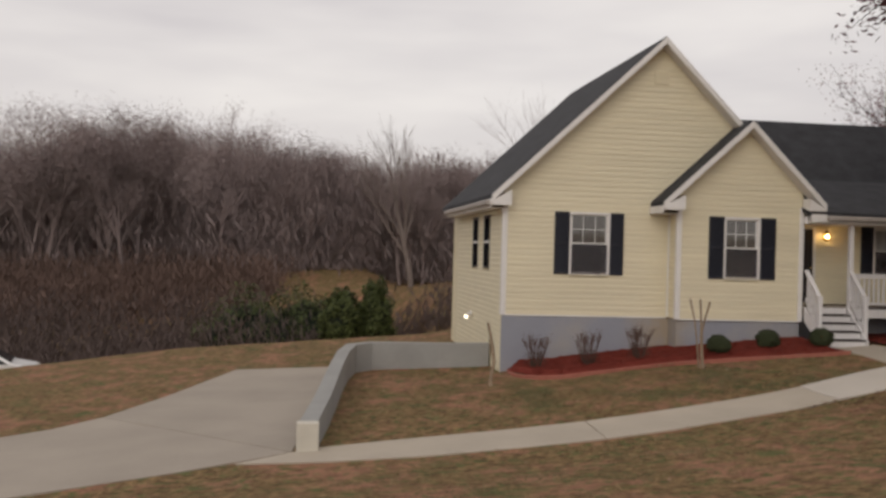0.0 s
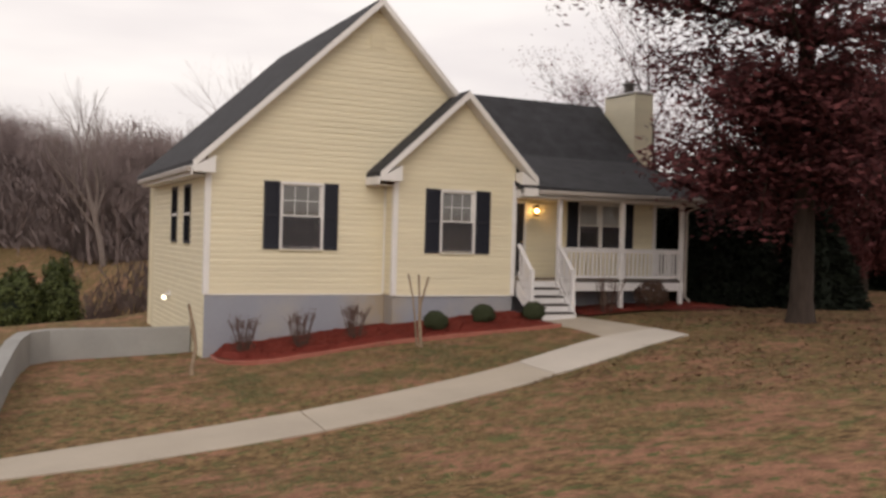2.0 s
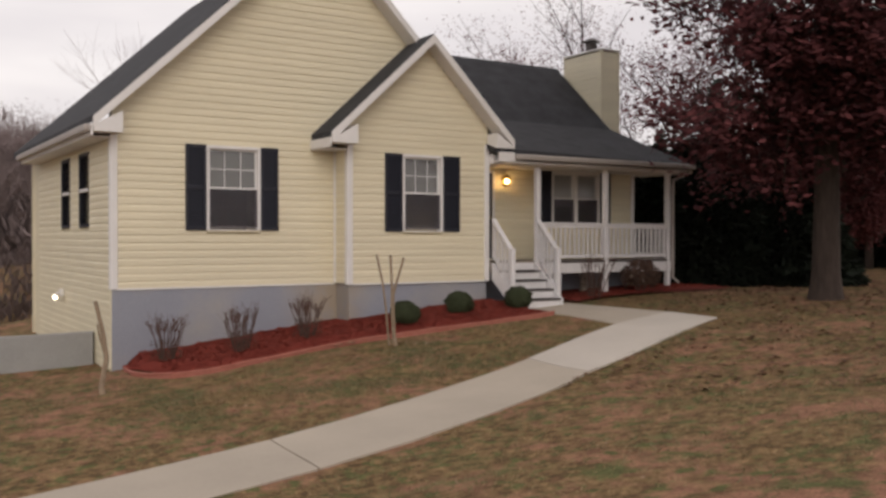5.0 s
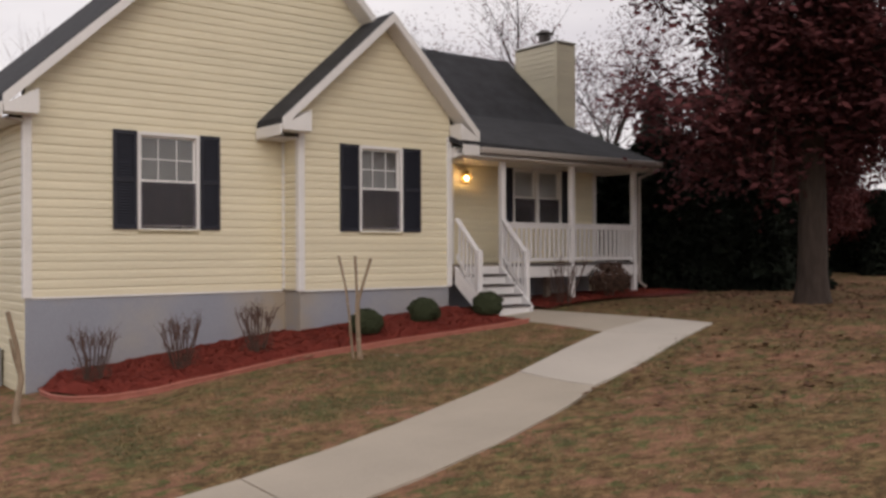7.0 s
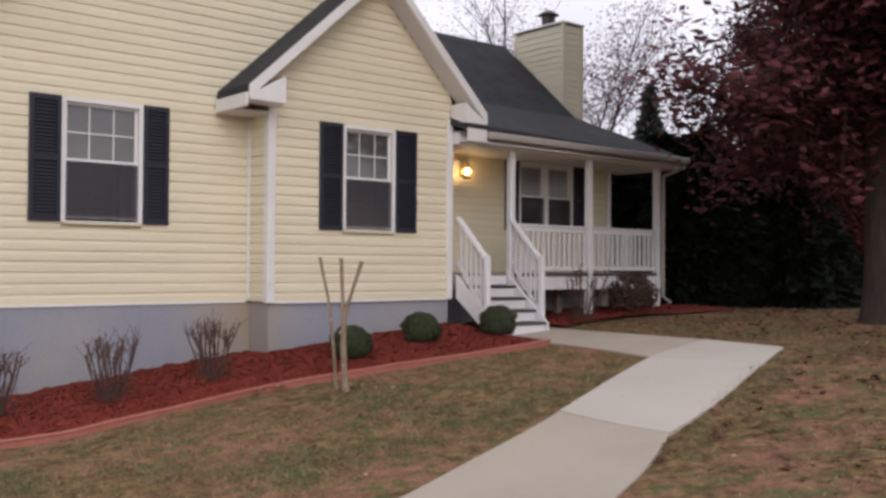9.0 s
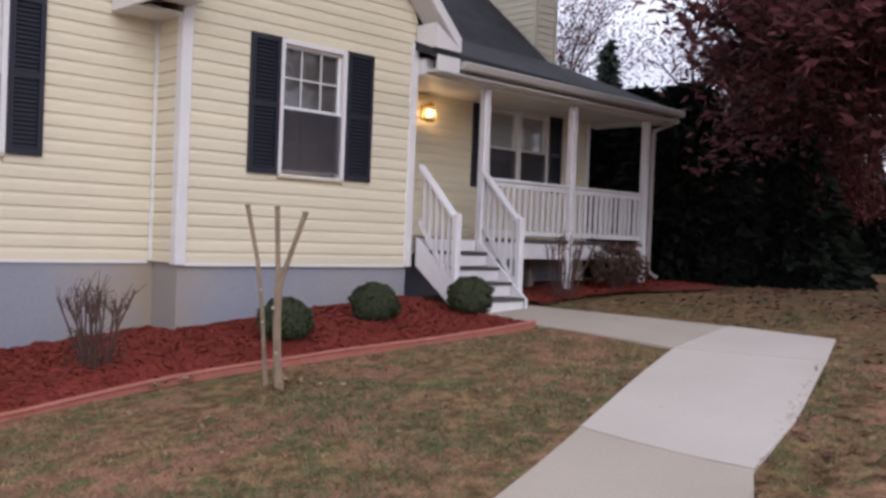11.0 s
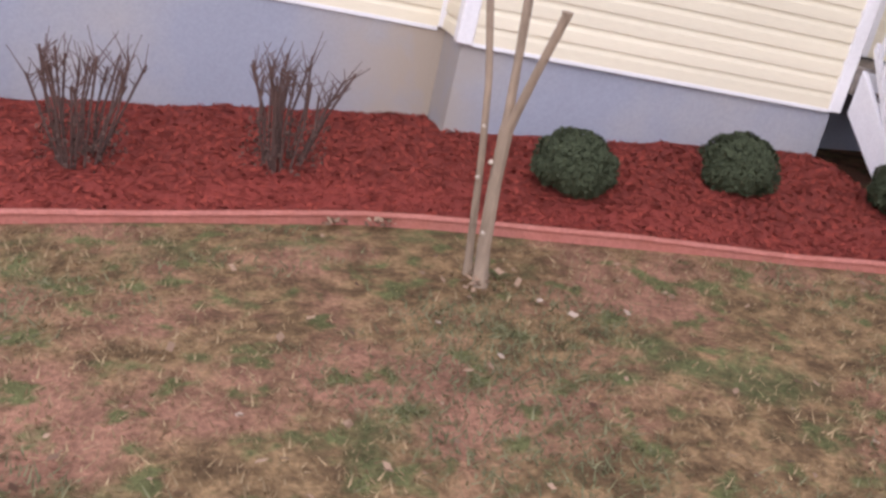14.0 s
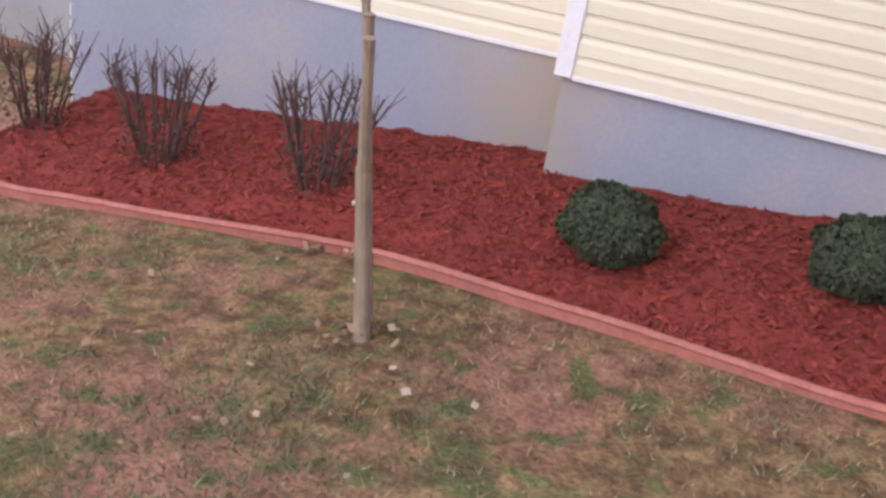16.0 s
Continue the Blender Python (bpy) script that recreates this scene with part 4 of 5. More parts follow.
# ---- mulch beds and edging ----
EDGE_LINE = ((5.95, 19.75), (5.93, 19.2), (6.05, 18.7), (6.35, 18.3), (6.9, 18.14), (7.7, 18.15), (8.5, 18.16), (9.1, 18.19), (9.6, 18.12), (10.2, 17.99), (11.0, 17.82), (11.6, 17.66), (12.2, 17.58), (12.75, 17.53), (13.06, 17.55))


def edge_y(x):
    """Where the bed's front edge runs."""
    for (a, ya), (b, yb) in zip(EDGE_LINE[2:], EDGE_LINE[3:]):
        if x <= b:
            return ya + (yb - ya) * (max(x, a) - a) / (b - a)
    return EDGE_LINE[-1][1]


def bed_front(x):
    return edge_y(x) + 0.005 + (0.9 * (1 - ease(5.97, 6.4, x)) if x < 6.4 else 0)


def bed_top(x, y):
    """The mulch's uneven top, banked up against the edging."""
    z = bed_height(x, y) + 0.025 * noise.noise((x * 6, y * 6, 1)) + 0.05 * max(0.0, noise.noise((x * 0.9, y * 1.1, 5)))
    front = bed_front(x)
    near = max(1 - ease(front + 0.02, front + 0.40, y), 1 - ease(6.0, 6.3, x), ease(12.8, 13.05, x))
    low = height(x, y) + 0.045 + 0.010 * noise.noise((x * 6, y * 6, 1))
    return z + near * (min(z, low) - z)


verts, faces = [], []
NXB, NYB = 74, 22
for i in range(NXB + 1):
    x = 5.97 + (13.10 - 5.97) * i / NXB
    back = Y_MAIN + 0.05 if x < X_BAY else Y_BAY + 0.05
    front = bed_front(x)
    for j in range(NYB + 1):
        y = front + (back - front) * j / NYB
        verts.append((x, y, bed_top(x, y)))
for i in range(NXB):
    for j in range(NYB):
        a = i * (NYB + 1) + j
        faces.append((a, a + NYB + 1, a + NYB + 2, a + 1))
bed = sheet("mulch_bed", verts, faces, BEDSOIL, smooth_faces=True)
tagged(bed, "red mulch bed along the grey foundation", "mulch bed", kind="structure")
verts, faces = [], []
for i in range(31):
    x = 14.5 + 4.3 * i / 30
    for j in range(13):
        y = 18.55 + 0.25 * math.sin(x * 1.3) + (20.5 - 18.55) * j / 12
        verts.append((x, y, height(x, y) + 0.03 + 0.03 * ease(18.4, 18.9, y) + 0.02 * noise.noise((x * 6, y * 6, 1))))
for i in range(30):
    for j in range(12):
        a = i * 13 + j
        faces.append((a, a + 13, a + 14, a + 1))
bed2 = sheet("mulch_bed", verts, faces, BEDSOIL, smooth_faces=True)
tagged(bed2, "red mulch bed under the porch front", "mulch bed", kind="structure")


def scatter(name, places, mat, flat=0.4, seed=1, label="", category="", sides=3, long=2.6):
    """Many small flat chips, blades or leaves in one mesh. places: (x, y, z, size)."""
    rnd = random.Random(seed)
    v, f = [], []
    for x, y, z, s in places:
        a = rnd.uniform(0, 2 * math.pi)
        tilt = rnd.uniform(-flat, flat)
        d = Vector((math.cos(a), math.sin(a), tilt)) * s * 0.5
        w = Vector((-math.sin(a), math.cos(a), rnd.uniform(-flat, flat))) * s * 0.5 / long
        p = Vector((x, y, z))
        k = len(v)
        v += [p - d, p - w * 1.2 + d * 0.2, p + d, p + w * 1.2 - d * 0.15]
        f.append((k, k + 1, k + 2, k + 3))
    ob = sheet(name, v, f, mat)
    return tagged(ob, label, category, kind="stuff")


rnd = random.Random(11)
chips = []
while len(chips) < 22000:
    x = rnd.uniform(6.0, 13.08)
    y = rnd.uniform(edge_y(x) + 0.02, Y_MAIN if x < X_BAY else Y_BAY)
    if x < 6.4 and y < edge_y(x) + 0.9 * (1 - ease(5.97, 6.4, x)) + 0.05:
        continue
    chips.append((x, y, bed_top(x, y) + rnd.uniform(0.0, 0.014), rnd.uniform(0.02, 0.075)))
for k in range(3000):
    x, y = rnd.uniform(14.52, 18.7), rnd.uniform(18.6, 19.8)
    chips.append((x, y, height(x, y) + 0.065 + rnd.uniform(0, 0.02), rnd.uniform(0.03, 0.08)))
scatter("mulch_chips", chips, CHIP, 0.5, 2, "loose shredded red mulch chips on the beds", "mulch", long=3.2)

# salmon edging: short rounded lengths, end to end
edging = thing("garden_edging", "salmon-red moulded edging round the mulch bed", "edging")
pts = [along_line(EDGE_LINE, k / 44) for k in range(45)]
rnd = random.Random(5)
for a, b in zip(pts, pts[1:]):
    verts, faces = [], []
    d = (b - a).normalized()
    s = Vector((-d.y, d.x, 0))
    wob = 0.012 * noise.noise((a.x * 1.7, a.y * 1.7, 0))
    for p in (a - d * 0.003, b + d * 0.003):
        g = height(p.x, p.y)
        for o, z in ((-0.006, -0.08), (-0.008, 0.046), (-0.021, 0.050), (-0.026, 0.062), (-0.018, 0.076), (0.0, 0.080), (0.016, 0.074), (0.020, 0.055), (0.018, -0.08)):
            q = p + s * o
            verts.append((q.x, q.y, g + z + wob))
    for k in range(8):
        faces.append((k, k + 9, k + 10, k + 1))
    faces += [tuple(range(8, -1, -1)), tuple(range(9, 18))]
    sheet("edging_piece", verts, faces, EDGING, edging)

# ---- plants in the bed ----
def leaf_ball(name, place, rx, rz, count, mat, seed, leaf=0.035, lump=0.16):
    """A clipped shrub: many small leaves over an uneven rounded mass on short stems."""
    rnd = random.Random(seed)
    v, f = [], []
    for k in range(count):
        u = Vector((rnd.gauss(0, 1), rnd.gauss(0, 1), rnd.gauss(0, 1))).normalized()
        if u.z < -0.75:
            u.z *= -1
        r = (1 + lump * noise.noise(u * 2.3 + Vector((seed, 0, 0)))) * (1 - 0.35 * rnd.random() ** 2)
        p = Vector((u.x * rx * r, u.y * rx * r, rz + u.z * rz * r))
        a = Vector((rnd.gauss(0, 1), rnd.gauss(0, 1), rnd.gauss(0, 1))).normalized()
        b = (u + a * 0.9).cross(a).normalized()
        s = leaf * rnd.uniform(0.6, 1.3)
        n0 = len(v)
        v += [p - a * s, p + b * s * 0.5, p + a * s, p - b * s * 0.5]
        f.append((n0, n0 + 1, n0 + 2, n0 + 3))
    ob = thing(name, "", "", place)
    crown = sheet("foliage", v, f, mat, ob)
    vs, fs = [], []
    for k in range(5):
        a = 1.26 * k
        tube(vs, fs, [(0.03 * math.cos(a), 0.03 * math.sin(a), -0.05), (rx * 0.5 * math.cos(a), rx * 0.5 * math.sin(a), rz)], [0.014, 0.006], 5)
    sheet("woody_growth", vs, fs, TWIG, ob)
    return ob


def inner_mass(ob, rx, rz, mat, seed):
    """An added dark core of the same uneven outline, so that no light shows through a dense shrub."""
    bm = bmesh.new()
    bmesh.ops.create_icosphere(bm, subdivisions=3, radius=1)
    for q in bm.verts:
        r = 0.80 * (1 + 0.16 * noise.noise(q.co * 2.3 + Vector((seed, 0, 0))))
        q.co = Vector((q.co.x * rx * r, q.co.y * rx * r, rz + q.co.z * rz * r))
    return part("opaque_core", bm, mat, ob)


for k, (x, y, r, h) in enumerate(((10.47, 18.48, 0.262, 0.215), (11.70, 18.62, 0.255, 0.21), (12.80, 18.28, 0.255, 0.215))):
    sh = leaf_ball("boxwood_shrub", (x, y, bed_height(x, y) - 0.05), r, h, 9000, BOX, 3 + k, 0.018, 0.22)
    inner_mass(sh, r, h, BOX, 3 + k)
    tagged(sh, "clipped round dark green boxwood shrub on red mulch", "shrub", "boxwoods in the bed")


def twig_shrub(name, place, spread, tall, seed, stems=15):
    rnd = random.Random(seed)
    ob = thing(name, "leafless brown twiggy shrub cut back on red mulch", "shrub", place, "twiggy shrubs in the bed")
    v, f = [], []
    tips = []
    for k in range(stems):
        a = rnd.uniform(0, 2 * math.pi)
        out = rnd.uniform(0.35, 1.12) * spread
        base = Vector((0.09 * math.cos(a), 0.09 * math.sin(a), -0.05))
        tip = Vector((out * math.cos(a), out * math.sin(a), tall * rnd.uniform(0.75, 1.05)))
        mid = base.lerp(tip, 0.5) + Vector((rnd.uniform(-.04, .04), rnd.uniform(-.04, .04), 0.04))
        tube(v, f, [base, mid, tip], [0.008, 0.008, 0.0075], 5)
        for j in range(6):
            s = rnd.uniform(0.4, 0.95)
            p = mid.lerp(tip, s)
            q = p + Vector((rnd.uniform(-.12, .12), rnd.uniform(-.12, .12), rnd.uniform(0.05, 0.2)))
            tube(v, f, [p, q], [0.004, 0.002], 4)
    sheet("woody_growth", v, f, TWIG, ob)
    v, f = [], []
    for k in range(520):
        a, s = rnd.uniform(0, 2 * math.pi), rnd.random() ** 0.5 * spread * 0.75
        p = Vector((s * math.cos(a), s * math.sin(a), rnd.uniform(0.02, tall * 0.5)))
        d = Vector((rnd.gauss(0, 1), rnd.gauss(0, 1), rnd.gauss(0, 1))).normalized() * 0.013
        w = d.orthogonal() * 0.5
        n0 = len(v)
        v += [p - d, p + w, p + d, p - w]
        f.append((n0, n0 + 1, n0 + 2, n0 + 3))
    sheet("withered_leaves", v, f, WITHER, ob)
    return ob


for k, (x, y) in enumerate(((6.4, 18.95), (7.55, 18.72), (8.69, 18.68))):
    twig_shrub("twig_shrub", (x, y, bed_height(x, y)), 0.34, 0.64, 20 + k, 21)
twig_shrub("twig_shrub", (15.2, 18.85, height(15.2, 18.85) + 0.05), 0.4, 0.8, 33)
sh = leaf_ball("dark_shrub", (16.6, 18.95, height(16.6, 18.95) + 0.04), 0.42, 0.34, 1800, WITHER, 9)
tagged(sh, "dark purplish shrub before the porch", "shrub")

# pruned young tree with three cut stems
crape = thing("pruned_tree", "young smooth-barked tree pruned to three stubs in the lawn", "tree", (9.60, 17.37, height(9.60, 17.37)))
crape.rotation_euler = (Matrix.Rotation(radians(8.0), 3, Vector((0.954, -0.30, 0))) @ Matrix.Rotation(radians(-56), 3, 'Z')).to_euler()
v, f = [], []
tube(v, f, [(0.05, 0.0, -0.1), (0.03, 0, 0.02), (0.0, 0, 0.2), (-0.03, 0, 0.55), (-0.04, 0, 0.84)], [0.060, 0.042, 0.035, 0.033, 0.034], 10)
sheet("trunk", v, f, CRAPE, crape)
for top, knob in (((-0.11, 0.02, 1.45), 0.03), ((0.14, -0.02, 1.44), 0.032)):
    v, f = [], []
    tube(v, f, [(-0.04, 0, 0.80), (-0.04 + 0.18 * (top[0] + 0.04), 0, 0.93), (-0.04 + 0.53 * (top[0] + 0.04), top[1] * 0.5, 1.15), top, (top[0], top[1], top[2] + 0.015)], [0.029, 0.023, 0.020, 0.022, knob * 0.85], 8)
    sheet("limb", v, f, CRAPE, crape)
v, f = [], []
tube(v, f, [(-0.09, 0.05, -0.08), (-0.13, 0.05, 0.2), (-0.18, 0.05, 0.6), (-0.25, 0.05, 1.0), (-0.37, 0.05, 1.43), (-0.372, 0.05, 1.445)], [0.026, 0.020, 0.018, 0.017, 0.019, 0.023], 8)
sheet("limb", v, f, CRAPE, crape)

for kx, kz, kr in ((-0.005, 0.30, 0.013), (-0.06, 0.66, 0.014), (-0.165, 0.52, 0.012), (-0.20, 0.78, 0.010)):
    bm = bmesh.new()
    bmesh.ops.create_icosphere(bm, subdivisions=2, radius=kr, matrix=Matrix.Translation((kx, -0.03 if kx > -0.1 else 0.032, kz)))
    part("knot", bm, KNOT, crape, "pale pruning scar")

# leaning bare sapling by the corner of the house
sap = thing("bare_sapling", "thin leaning bare sapling with one fork", "tree", (5.2, 18.1, height(5.2, 18.1)))
v, f = [], []
tube(v, f, [(0.06, 0, -0.08), (0.03, 0, 0.1), (0.10, 0, 0.5), (0.06, 0, 0.85), (-0.05, 0, 1.33)], [0.055, 0.04, 0.036, 0.032, 0.028], 8)
sheet("trunk", v, f, CRAPE, sap)
v, f = [], []
tube(v, f, [(0.10, 0, 0.5), (0.02, 0.02, 0.8), (-0.02, 0.03, 1.0)], [0.022, 0.018, 0.012], 6)
sheet("limb", v, f, CRAPE, sap)

# ---- grass, fallen leaves ----
def on_walk(x, y):
    if x < 5.9:
        return y < 13.95 and y > 12.12
    line_in = 13.62 + (x - 5.95) * 0.31 if x < 10.5 else 15.02 + (x - 10.5) * 0.31
    line_out = 12.15 + max(x - 6.5, 0) * 0.29 if x < 9.4 else (13.15 + (x - 9.4) * 0.53 if x < 10.5 else 13.75 + (x - 10.5) * 0.29)
    return (line_out - 0.03 < y < line_in + 0.03 and x < 14.5) or (12.85 < x < 14.5 and 15.6 < y < 19)


def blades(name, count, mat, seed, pick, tall, label):
    rnd = random.Random(seed)
    v, f = [], []
    tries = 0
    while len(f) < count and tries < count * 12:
        tries += 1
        x, y = rnd.uniform(1.6, 16.5), rnd.uniform(8.0, 18.9)
        if rnd.random() > (1.0 if 5.5 < x < 13.2 and 13.3 < y < 18.2 else 0.25):
            continue
        if on_walk(x, y) or (y > edge_y(x) - 0.06 and x > 5.85) or x < 1.7 + (y - 13) * 0.12:
            continue
        if not pick(x, y, rnd):
            continue
        z = height(x, y) + 0.025 * noise.noise((x * 0.7, y * 0.7, 3)) - 0.005
        h = tall * rnd.uniform(0.5, 1.3)
        a = rnd.uniform(0, 2 * math.pi)
        w = 0.003 + 0.003 * rnd.random()
        lean = h * rnd.uniform(0.3, 1.9)
        b = rnd.uniform(0, 2 * math.pi)
        n0 = len(v)
        v += [(x - w * math.cos(a), y - w * math.sin(a), z), (x + w * math.cos(a), y + w * math.sin(a), z), (x + lean * math.cos(b), y + lean * math.sin(b), z + h)]
        f.append((n0, n0 + 1, n0 + 2))
    ob = sheet(name, v, f, mat)
    return tagged(ob, label, "grass", kind="stuff")


def greenish(x, y):
    patch = math.exp(-((x - 9.5) / 1.0) ** 2 - ((y - 15.1) / 0.45) ** 2)
    return noise.noise((x * 0.8, y * 0.8, 9)) + 0.5 * noise.noise((x * 2.6, y * 2.6, 4)) + 0.6 * patch


blades("straw_grass", 30000, STRAW, 41, lambda x, y, r: greenish(x, y) < 0.35 and noise.noise((x * 0.6, y * 0.6, 2)) < r.uniform(-0.1, 0.5), 0.035, "short dormant straw-coloured grass blades")
blades("green_grass", 30000, GREEN, 42, lambda x, y, r: greenish(x, y) > r.uniform(0.05, 0.5), 0.04, "patches of short green weedy grass")
rnd = random.Random(51)
places = []
while len(places) < 1000:
    x, y = rnd.uniform(1.8, 24), rnd.uniform(3, 18.6)
    if rnd.random() > (0.9 if y > 12 and 6 < x < 14 else 0.35):
        continue
    if (y > edge_y(x) - 0.05 and 5.9 < x < 13.2) or (on_walk(x, y) and rnd.random() < 0.97):
        continue
    places.append((x, y, height(x, y) + 0.045, rnd.uniform(0.02, 0.055)))
scatter("fallen_leaves", places, LITTER, 0.5, 6, "scattered dry tan and brown leaves on the lawn", "leaves", long=1.6)

rnd = random.Random(57)
places = []
while len(places) < 9000:
    a, r = rnd.uniform(0, 2 * math.pi), 8.5 * rnd.random() ** 0.6
    x, y = 18.0 + r * math.cos(a), 13.6 + r * math.sin(a)
    if y > 19.3 or on_walk(x, y) or (y > 18.3 and x < 18.8) or (x < 13.3 and y > 14) or noise.noise((x * 0.9, y * 0.9, 7)) < rnd.uniform(-0.6, 0.35):
        continue
    places.append((x, y, height(x, y) + 0.025, rnd.uniform(0.05, 0.10)))
scatter("oak_litter", places, OAK_LITTER, 0.35, 8, "russet-brown oak leaves lying under the tree", "leaves", long=1.5)
pale = [(9.98, 16.97, 0.075), (10.27, 16.99, 0.06), (9.51, 16.59, 0.05), (9.86, 17.12, 0.05), (8.4, 16.2, 0.045), (9.2, 15.5, 0.05), (10.9, 15.9, 0.05), (8.0, 14.7, 0.06), (9.3, 16.9, 0.045)]
scatter("pale_leaves", [(x, y, height(x, y) + 0.03, s * 0.8) for x, y, s in pale], PALE_LEAF, 0.3, 9, "a few pale dry leaves on the worn lawn", "leaves", long=1.3)
clumps = [(8.97 + rnd.gauss(0, 0.05), edge_y(8.97) - 0.07 + rnd.gauss(0, 0.02)) for k in range(14)] + [(9.22 + rnd.gauss(0, 0.06), edge_y(9.22) - 0.07 + rnd.gauss(0, 0.02)) for k in range(16)] + [(9.62 + rnd.gauss(0, 0.10), 17.33 + rnd.gauss(0, 0.07)) for k in range(40)]
scatter("leaf_clumps", [(x, y, height(x, y) + rnd.uniform(0.03, 0.06), rnd.uniform(0.03, 0.06)) for x, y in clumps], LITTER, 0.8, 10, "small heaps of brown leaves by the edging and the stub", "leaves", long=1.6)

# ---- trees ----
def branch_tree(seed, tall, girth, spread=0.55, depth=5, first=0.35, sides=5, up=0.25, kids=3):
    """Verts and faces of a bare tree: a tapering trunk that divides into limbs and twigs; also the twig ends."""
    rnd = random.Random(seed)
    v, f, ends = [], [], []

    def grow(p, d, length, r, level):
        n = 3 if level < 2 else 2
        pts, rad = [p], [r]
        q = p
        for k in range(n):
            d = (d + Vector((rnd.gauss(0, 0.10), rnd.gauss(0, 0.10), rnd.gauss(0, 0.06)))).normalized()
            q = q + d * length / n
            pts.append(q)
            rad.append(r * (1 - 0.35 * (k + 1) / n))
        tube(v, f, pts, rad, sides if level < 2 else 3)
        if level >= depth:
            ends.append((q, d))
            return
        if level >= depth - 2:
            ends.append((q, d))
        for k in range(kids if level else kids + 2):
            s = rnd.uniform(0.45, 1.0) if level else rnd.uniform(0.4, 1.0)
            i = min(int(s * n), n - 1)
            o = pts[i].lerp(pts[i + 1], s * n - i)
            side = Vector((rnd.gauss(0, 1), rnd.gauss(0, 1), rnd.gauss(0, 0.4))).normalized()
            nd = (d * (1 - spread) + side * spread + Vector((0, 0, up))).normalized()
            grow(o, nd, length * rnd.uniform(0.55, 0.78), rad[-1] * rnd.uniform(0.5, 0.75), level + 1)
        grow(q, d, length * 0.68, rad[-1] * 0.85, level + 1)

    grow(Vector((0, 0, -0.3)), Vector((0, 0, 1)), tall * first, girth, 0)
    return v, f, ends


def leaves_on(ends, per, reach, size, seed, thin=0.5):
    rnd = random.Random(seed)
    v, f = [], []
    for p, d in ends:
        for k in range(per):
            q = p + Vector((rnd.gauss(0, reach), rnd.gauss(0, reach), rnd.gauss(0, reach * 0.8)))
            a = Vector((rnd.gauss(0, 1), rnd.gauss(0, 1), rnd.gauss(0, 0.7))).normalized()
            w = a.orthogonal().normalized()
            s = size * rnd.uniform(0.6, 1.3)
            n0 = len(v)
            v += [q - a * s, q + w * s * thin, q + a * s, q - w * s * thin]
            f.append((n0, n0 + 1, n0 + 2, n0 + 3))
    return v, f


# the large oak
ox, oy = 17.7, 15.2
oak = thing("oak_tree", "large oak with russet-brown leaves and a straight grey trunk", "tree", (ox, oy, height(ox, oy)))
v, f, ends = [], [], []
tube(v, f, [(0, 0, -0.3), (0, 0, 0.1), (0.0, 0, 0.5), (0.02, 0, 2.0), (-0.02, 0.05, 4.5), (0.05, 0.1, 7.5), (0.0, 0.1, 10.5)], [0.42, 0.31, 0.255, 0.225, 0.20, 0.15, 0.07], 14)
rnd = random.Random(77)
for k in range(58):
    low = k % 5 == 0
    z = rnd.uniform(2.9, 4.0) if low else rnd.uniform(3.6, 10.2)
    a = k * 2.4 + rnd.uniform(-0.4, 0.4)
    ln = rnd.uniform(0.75, 1.1) * (2.5 if low else min(2.3 + 0.85 * (z - 3.3), 4.9) - 0.34 * max(z - 6.5, 0))
    p = Vector((0, 0.05, z))
    d = Vector((math.cos(a), math.sin(a), rnd.uniform(-0.35, 0.0) if low else rnd.uniform(0.05, 0.4))).normalized()
    pts, rad = [p], [0.09]
    for j in range(5):
        d = (d + Vector((rnd.gauss(0, 0.12), rnd.gauss(0, 0.12), rnd.gauss(0.03, 0.1)))).normalized()
        p = p + d * ln / 5
        pts.append(p)
        rad.append(0.09 * (1 - 0.17 * (j + 1)))
        for m in range(4):
            e = (d * 0.6 + Vector((rnd.gauss(0, 0.7), rnd.gauss(0, 0.7), rnd.gauss(0, 0.5)))).normalized()
            q = p + e * rnd.uniform(0.5, 1.3)
            tube(v, f, [p, p.lerp(q, 0.5) + Vector((0, 0, 0.06)), q], [0.025, 0.016, 0.006], 4)
            ends += [(p.lerp(q, 0.6), e), (q, e)]
    tube(v, f, pts, rad, 6)
sheet("trunk", v, f, BARK, oak, True)
v, f = leaves_on(ends, 34, 0.24, 0.09, 78)
sheet("crown", v, f, OAK, oak)
for fx, fy, fs, turn in ((25.8, 20.4, 0.62, 130), (29.5, 22.0, 0.66, 40)):
    far_oak = copy_thing(oak, pose(fx, fy, height(fx, fy) - 0.4, 0, 0, turn))
    far_oak.scale = (fs * 0.8, fs * 0.8, fs)
    tagged(far_oak, "smaller russet-leaved oak standing behind the evergreens", "tree", "oaks behind the evergreens")


